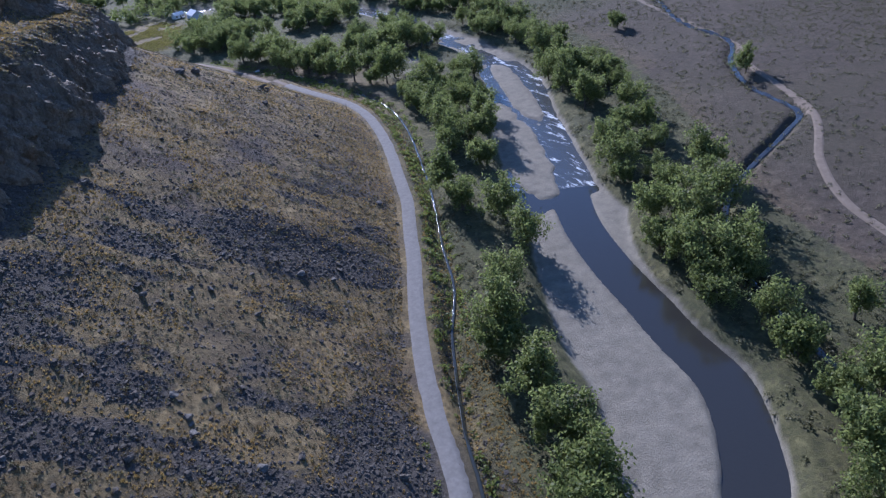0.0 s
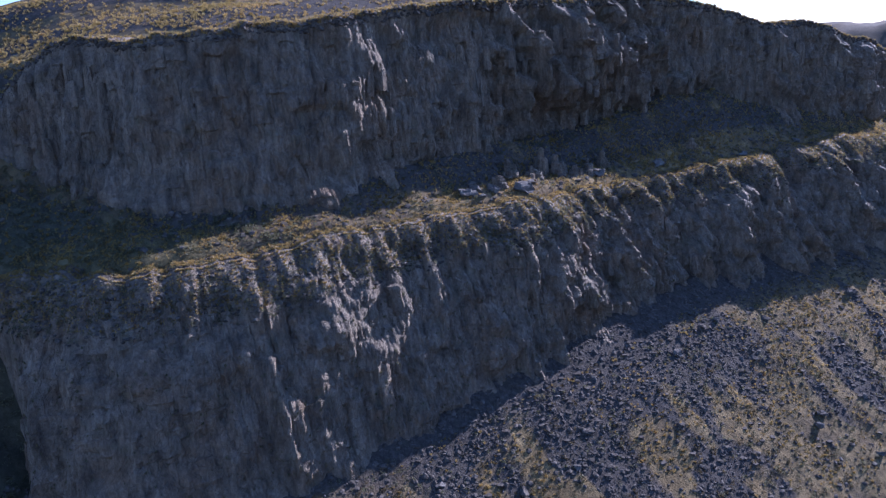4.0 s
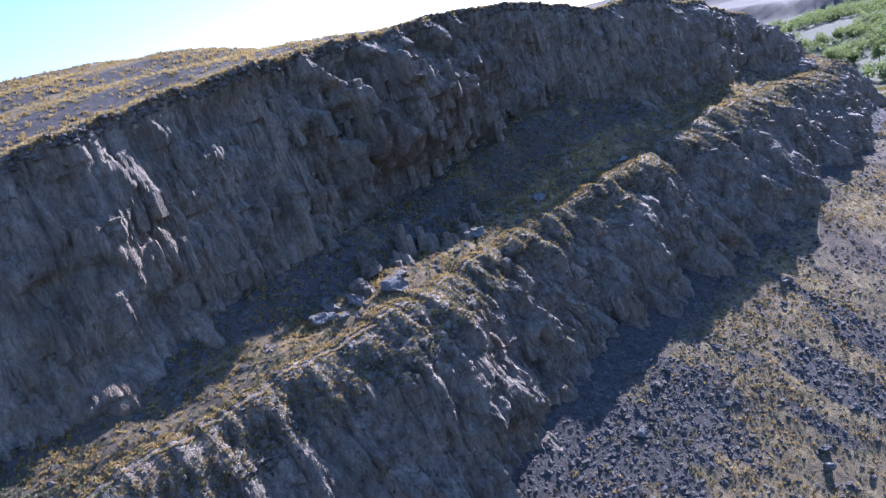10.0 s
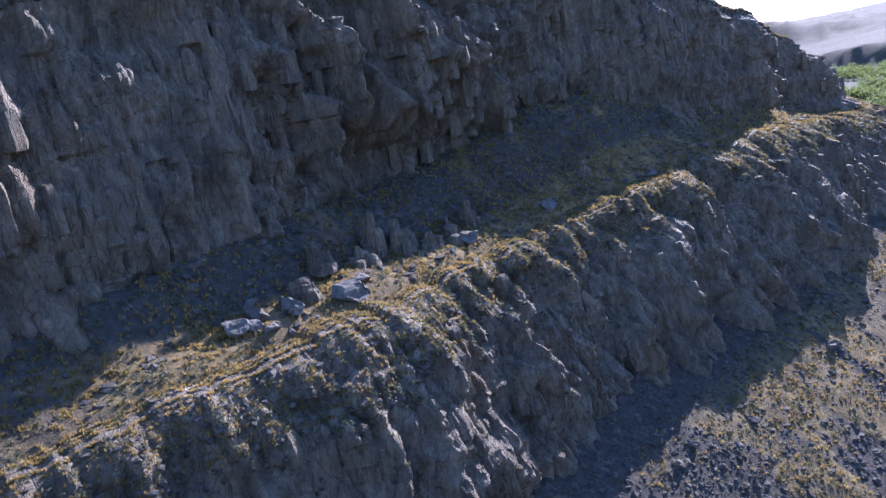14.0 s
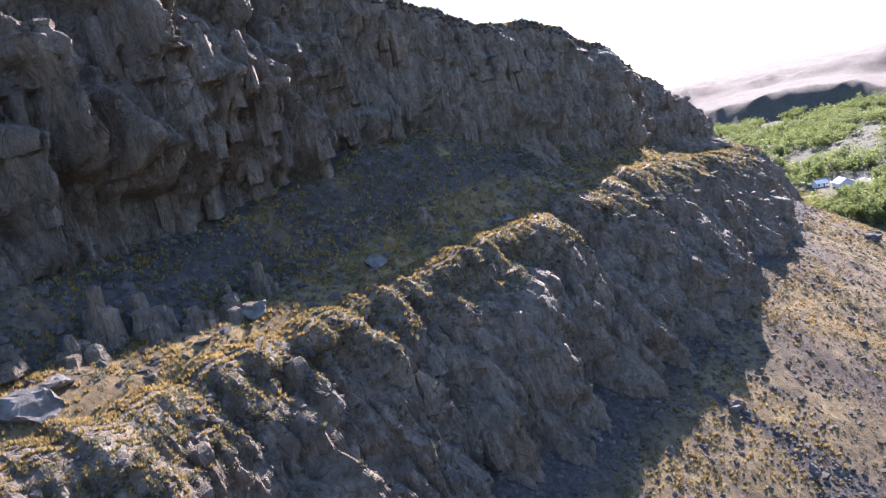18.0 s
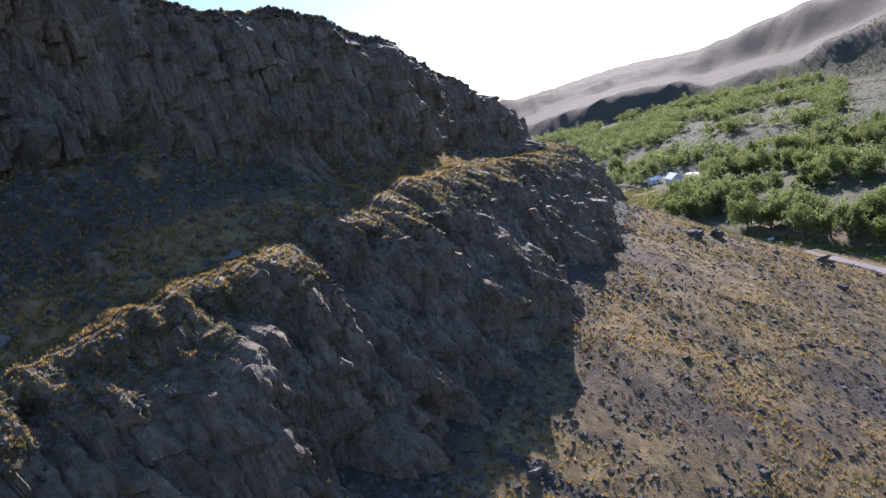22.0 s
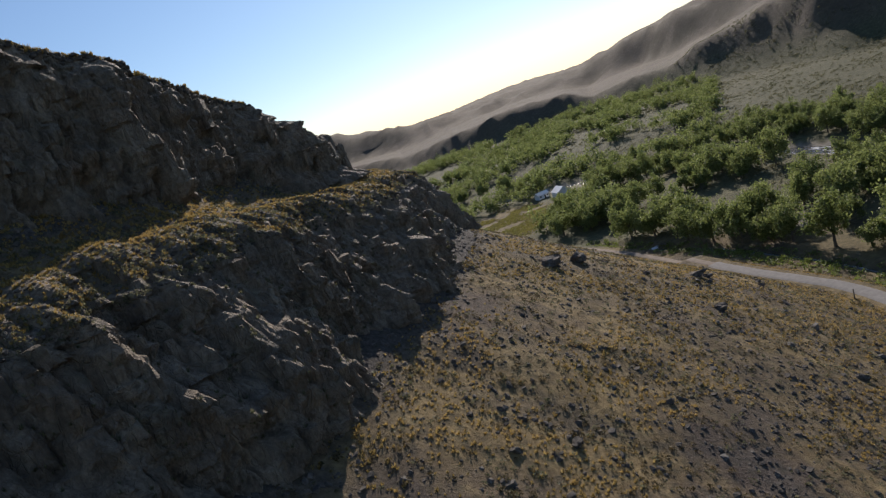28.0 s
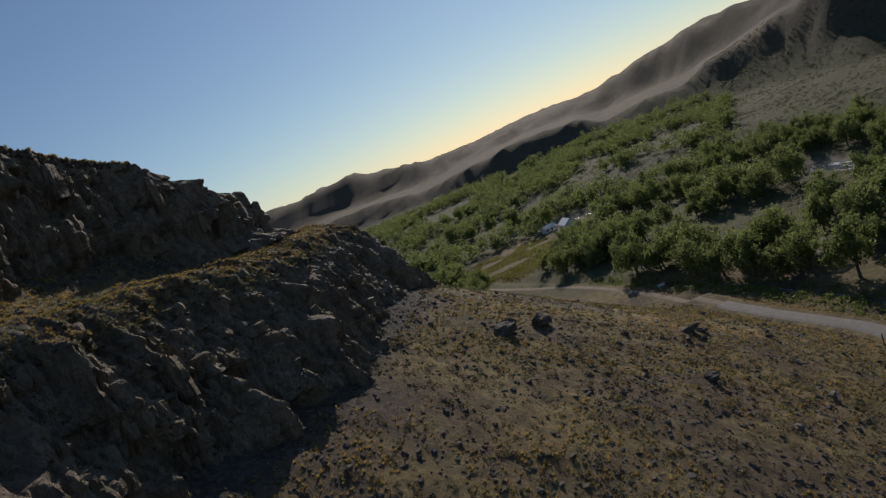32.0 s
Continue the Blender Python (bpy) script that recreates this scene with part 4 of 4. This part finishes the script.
def make_tree(seed, tall, wide, leafmat, label):
    rng = np.random.default_rng(seed)
    root = new("tree")
    verts, faces = [], []
    fork = tall * rng.uniform(0.22, 0.32)
    tube(verts, faces, [(0, 0, -0.6), (0.1, 0, fork * 0.5), (0.15, 0.1, fork)], [0.42, 0.33, 0.28], 8)
    centres, spread = [], []
    limbs = int(rng.integers(5, 8))
    for i in range(limbs):
        t = 2 * math.pi * (i + rng.uniform(-0.3, 0.3)) / limbs
        out = wide * rng.uniform(0.35, 0.8) * (0.25 if i == 0 else 1)
        up = tall * rng.uniform(0.55, 0.86)
        mid = Vector((0.5 * out * math.cos(t), 0.5 * out * math.sin(t), fork + 0.55 * (up - fork)))
        end = Vector((out * math.cos(t), out * math.sin(t), up))
        tube(verts, faces, [(0.15, 0.1, fork - 0.2), mid, end], [0.22, 0.13, 0.04])
        for k in range(8):
            p = mid.lerp(end, rng.uniform(0.1, 1.05)) + Vector(rng.normal(0, 1, 3) * (0.2 * wide, 0.2 * wide, 0.09 * tall))
            centres.append(p)
            spread.append(rng.uniform(0.09, 0.15) * wide)
        for k in range(5):
            p = Vector((end.x * rng.uniform(0.5, 1.3) + rng.normal(0, 0.5), end.y * rng.uniform(0.5, 1.3) + rng.normal(0, 0.5), tall * rng.uniform(0.2, 0.55)))
            centres.append(p)
            spread.append(rng.uniform(0.08, 0.13) * wide)
    part_me = mesh_from("trunk", [tuple(v) for v in verts], faces, M_BARK)
    trunk = new("trunk", part_me)
    trunk.parent = root
    v, f = leaf_cloud(rng, np.array(centres), 52, np.array(spread) * 0.9, 0.37)
    crown = new("crown", mesh_from("crown", v, f, leafmat, False))
    crown.parent = root
    return tagged(root, label, "tree", "riverside trees")


TREES = [make_tree(100 + i, h, w, M_LEAF, "leafy green cottonwood tree on the valley floor") for i, (h, w) in enumerate([(13, 7.0), (15, 8.0), (12, 6.6), (14, 6.4), (10, 5.4)])]
SPOTS = [(-33, -290), (-38, -294), (-31, -281), (-28, -268), (-28, -256), (-24, -247), (-14, -234), (-2, -194), (0, -181), (19, -173), (4, -207), (16, -156), (27, -150), (25, -132), (31, -102), (43, -89), (38, -123), (36, -41), (38, -16), (22, -10), (9, 5), (-2, -316),
         (6, -308), (11, -300), (17, -287), (20, -278), (18, -266), (22, -256), (26, -250), (24, -243), (36, -243), (47, -237), (46, -223), (60, -221), (67, -180), (78, -170), (46, -203), (91, -128), (95, -109), (76, -151), (104, -78), (122, -40), (119, -16), (125, -178),
         (140, -92), (28, -266), (35, -256), (33, -231), (-3, 28), (-2, 53), (-4, 78), (4, -6), (8, -16), (12, -27), (17, -35), (20, -41), (9, 20), (16, 12), (23, -56), (27, -65), (32, -71), (38, -66), (26, -112), (28, -122), (31, -96), (19, -143),
         (26, -140), (-75, 207), (-66, 183), (-85, 213), (-14, 214), (-8, 199), (-21, 251), (-34, 267), (-48, 286), (-63, 305), (49, -1), (46, -22), (41, -10), (61, -12), (64, -26), (67, 56), (59, 67), (46, 68), (34, 70), (22, 71), (11, 68), (10, 119),
         (108, -55), (111, -25), (116, -8), (121, 30), (129, 60), (106, 73), (98, 100), (113, 167), (86, 171), (62, 162), (51, 188), (33, 197)]


# open ground between the trees: centre, half widths
CLEARINGS = [(-36, 140, 28, 50), (8, 180, 20, 24), (33, -24, 8, 14), (53, -56, 13, 14), (39, -77, 8, 9), (60, 8, 9, 12), (-8, 8, 7, 12), (-4, 142, 18, 30)]


def in_clearing(x, y):
    return np.any([((x - a) / c) ** 2 + ((y - b) / d) ** 2 < 1 for a, b, c, d in CLEARINGS], axis=0)


def plant():
    rng = random.Random(5)
    spots = [(x, y, rng.uniform(0.75, 1.1)) for x, y in SPOTS]
    tries = 0
    while len(spots) < 295 and tries < 9000:
        tries += 1
        x, y = rng.uniform(-90, 170), rng.uniform(-60, 150)
        if rng.random() < 0.22:
            x, y = rng.uniform(-40, 130), rng.uniform(-340, -20)
        s, rv = float(lookup(GS, [x], [y])[0]), float(lookup(GR, [x], [y])[0])
        cn = float(distance(CANAL, [x], [y])[0][0])
        if s < 108 or float(ground_z([x], [y])[0]) < 1.6 or abs(rv) < 10 or cn < 5 and y < 60:
            continue
        if y < -60 and not (8 < rv < 32 or rv < -16 and cn > 6):
            continue
        if in_clearing(x, y) or y > -60 and rv > 38:
            continue
        if vn(x / 30, y / 30, 71) < 0.46:
            continue
        if any((x - a) ** 2 + (y - b) ** 2 < 40 for a, b, _ in spots):
            continue
        spots.append((x, y, rng.uniform(0.6, 1.05)))
    for i, (x, y, k) in enumerate(spots):
        z = float(ground_z([x], [y])[0])
        src = TREES[i % len(TREES)]
        m = pose(x, y, z, 0, 0, rng.uniform(0, 360)) @ Matrix.Diagonal((k, k, k * rng.uniform(0.9, 1.1), 1))
        if i < len(TREES):
            src.matrix_basis = m
        else:
            src_scale = src.scale.copy()
            copy_thing(src, m @ Matrix.Diagonal((1 / src_scale.x, 1 / src_scale.y, 1 / src_scale.z, 1)))


plant()


def far_woods():
    rng = np.random.default_rng(9)
    n = 5200
    x, y = rng.uniform(-260, 330, n), rng.uniform(60, 640, n)
    ok = (vn(x / 40, y / 40, 71) > 0.47) & ~in_clearing(x, y) & (ground_z(x, y) < 17) & (np.abs(lookup(GR, x, y)) > 12) & ((lookup(GR, x, y) < 45) | (x + 65 < 0.42 * (y + 224))) & (np.abs(distance(ROAD, x, y)[0]) > 7) & (lookup(GS, x, y) > 120)
    x, y = x[ok], y[ok]
    z = ground_z(x, y)
    r = rng.uniform(2.8, 5.8, len(x))
    centre = np.repeat(np.stack([x, y, z + r * 1.1], -1), 5, 0) + rng.normal(0, 1, (len(x) * 5, 3)) * np.repeat(r, 5)[:, None] * (0.5, 0.5, 0.4)
    v, f = leaf_cloud(rng, centre, 44, np.repeat(r, 5) * 0.26, 0.62)
    tagged(new("far_woods", mesh_from("far_woods", v, f, M_LEAF, False)), "green cottonwood grove filling the far valley floor", "woods", kind="stuff")


far_woods()


# ---- house, shed, vehicles and weir in the valley ----
def part(name, bm, mat, parent, label=""):
    me = bpy.data.meshes.new(name)
    bm.to_mesh(me)
    bm.free()
    me.materials.append(mat)
    ob = new(name, me)
    ob.parent = parent
    return tagged(ob, label) if label else ob


def box(bm, cx, cy, cz, sx, sy, sz, bevel=0.0):
    got = bmesh.ops.create_cube(bm, size=1.0, matrix=Matrix.Translation((cx, cy, cz)) @ Matrix.Diagonal((sx, sy, sz, 1)))
    if bevel:
        bmesh.ops.bevel(bm, geom=list({e for v in got["verts"] for e in v.link_edges}), offset=bevel, segments=2, affect="EDGES")
    return bm


M_WHITE = make_plain("white_paint", [(0.3, (0.7, 0.7, 0.68)), (0.7, (0.82, 0.82, 0.8))], 1.5, 0.55, 0.01)
M_METAL_ROOF = make_plain("pale_metal_roof", [(0.3, (0.72, 0.7, 0.66)), (0.7, (0.86, 0.84, 0.8))], 0.6, 0.35, 0.02, 0.6, (6, 1, 1))
M_DARKGLASS = make_plain("window_glass", [(0.3, (0.02, 0.022, 0.025)), (0.7, (0.04, 0.043, 0.048))], 1.0, 0.1, 0.0, 0.5)
M_TYRE = make_plain("tyre_rubber", [(0.3, (0.015, 0.015, 0.015)), (0.7, (0.03, 0.03, 0.03))], 3.0, 0.9, 0.01)
M_CONCRETE = make_plain("weathered_concrete", [(0.3, (0.3, 0.29, 0.27)), (0.7, (0.45, 0.43, 0.4))], 1.2, 0.9, 0.03)
# near-white spill of the guessed weir: a glint put into the colour
M_SPILL_GLINT = make_plain("white_spill_glint", [(0.3, (0.55, 0.57, 0.58)), (0.6, (0.85, 0.86, 0.86))], 2.2, 0.4, 0.2)


def gabled(name, x, y, turn, wide, deep, tall, rise, label):
    """A small gabled building with overhanging metal roof sheets, door and windows."""
    root = new(name)
    root.matrix_basis = pose(x, y, float(ground_z([x], [y])[0]) - 0.1, 0, 0, turn)
    bm = box(bmesh.new(), 0, 0, tall / 2, wide, deep, tall)
    for sx in (-1, 1):
        a = [bm.verts.new((sx * wide / 2, -deep / 2, tall)), bm.verts.new((sx * wide / 2, deep / 2, tall)), bm.verts.new((sx * wide / 2, 0, tall + rise))]
        bm.faces.new(a)
    part("wall", bm, M_WHITE, root)
    slope = math.atan2(rise, deep / 2)
    for sy in (-1, 1):
        length = math.hypot(rise, deep / 2) + 0.5
        bm = box(bmesh.new(), 0, 0, 0, wide + 0.8, length, 0.12)
        bmesh.ops.transform(bm, verts=bm.verts, matrix=Matrix.Translation((0, sy * (deep / 4 + 0.18), tall + rise / 2 - 0.02)) @ Matrix.Rotation(-sy * slope, 4, "X"))
        part("roof", bm, M_METAL_ROOF, root, "pale sunlit metal roof sheet")
    part("door", box(bmesh.new(), wide * 0.1, -deep / 2 - 0.03, 1.05, 0.95, 0.08, 2.1, 0.02), M_BARK, root, "brown wooden door")
    for k in (-0.33, 0.34):
        win = part("window", box(bmesh.new(), wide * k, -deep / 2 - 0.03, 1.55, 1.3, 0.08, 1.1, 0.02), M_WHITE, root)
        part("pane", box(bmesh.new(), wide * k, -deep / 2 - 0.075, 1.55, 1.1, 0.02, 0.9), M_DARKGLASS, win)
    return tagged(root, label, "house")


gabled("house", 0, 168, 98, 11.0, 7.5, 3.0, 2.4, "white ranch house with a pale metal roof among cottonwoods")
gabled("shed", -9, 181, 20, 7.0, 5.0, 2.6, 1.3, "small white shed with a metal roof beside the house")


def pickup(x, y, turn):
    root = new("pickup")
    root.matrix_basis = pose(x, y, float(ground_z([x], [y])[0]), 0, 0, turn)
    body = box(bmesh.new(), 0, 0, 0.75, 1.85, 5.2, 0.6, 0.1)
    part("body", body, M_WHITE, root)
    part("cab", box(bmesh.new(), 0, 0.5, 1.38, 1.7, 1.9, 0.7, 0.18), M_WHITE, root)
    part("windscreen", box(bmesh.new(), 0, 1.43, 1.4, 1.4, 0.06, 0.5, 0.02), M_DARKGLASS, root, "dark windscreen")
    part("bed", box(bmesh.new(), 0, -1.55, 1.02, 1.5, 1.9, 0.1, 0.02), M_TYRE, root)
    for sx in (-1, 1):
        for sy in (-1.6, 1.6):
            bm = bmesh.new()
            bmesh.ops.create_cone(bm, cap_ends=True, segments=16, radius1=0.38, radius2=0.38, depth=0.26, matrix=Matrix.Translation((sx * 0.85, sy, 0.38)) @ Matrix.Rotation(math.pi / 2, 4, "Y"))
            part("wheel", bm, M_TYRE, root)
    return tagged(root, "white pickup truck parked in the ranch yard", "pickup", "parked vehicles")


pickup(5, 140, 70)
pickup(11, 146, 15)


def weir(x, y, turn):
    """A low concrete sill across the canal with water spilling over it, added to carry a bright glint."""
    root = new("weir")
    root.matrix_basis = pose(x, y, float(ground_z([x], [y])[0]) + 0.1, 0, 0, turn)
    part("sill", box(bmesh.new(), 0, 0.35, 0.35, 4.6, 0.5, 1.1, 0.06), M_CONCRETE, root)
    for sx in (-1, 1):
        part("wing_wall", box(bmesh.new(), sx * 2.4, -0.6, 0.55, 0.35, 2.6, 1.5, 0.05), M_CONCRETE, root)
    rng = np.random.default_rng(77)
    u, v = np.meshgrid(np.linspace(-2.2, 2.2, 30), np.linspace(0, 1, 16))
    z = 1.0 - 1.0 * v**1.6 + rng.normal(0, 0.05, u.shape)
    me = mesh_from("spill", np.stack([u, 0.35 - 2.6 * v, z], -1).reshape(-1, 3), grid_faces(16, 30), M_SPILL_GLINT)
    new("spill", me).parent = root
    return tagged(root, "guessed concrete canal weir, its white spill standing for a bright glint", "weir")


weir(-5.5, 2, 15).scale = (0.55, 0.6, 0.6)
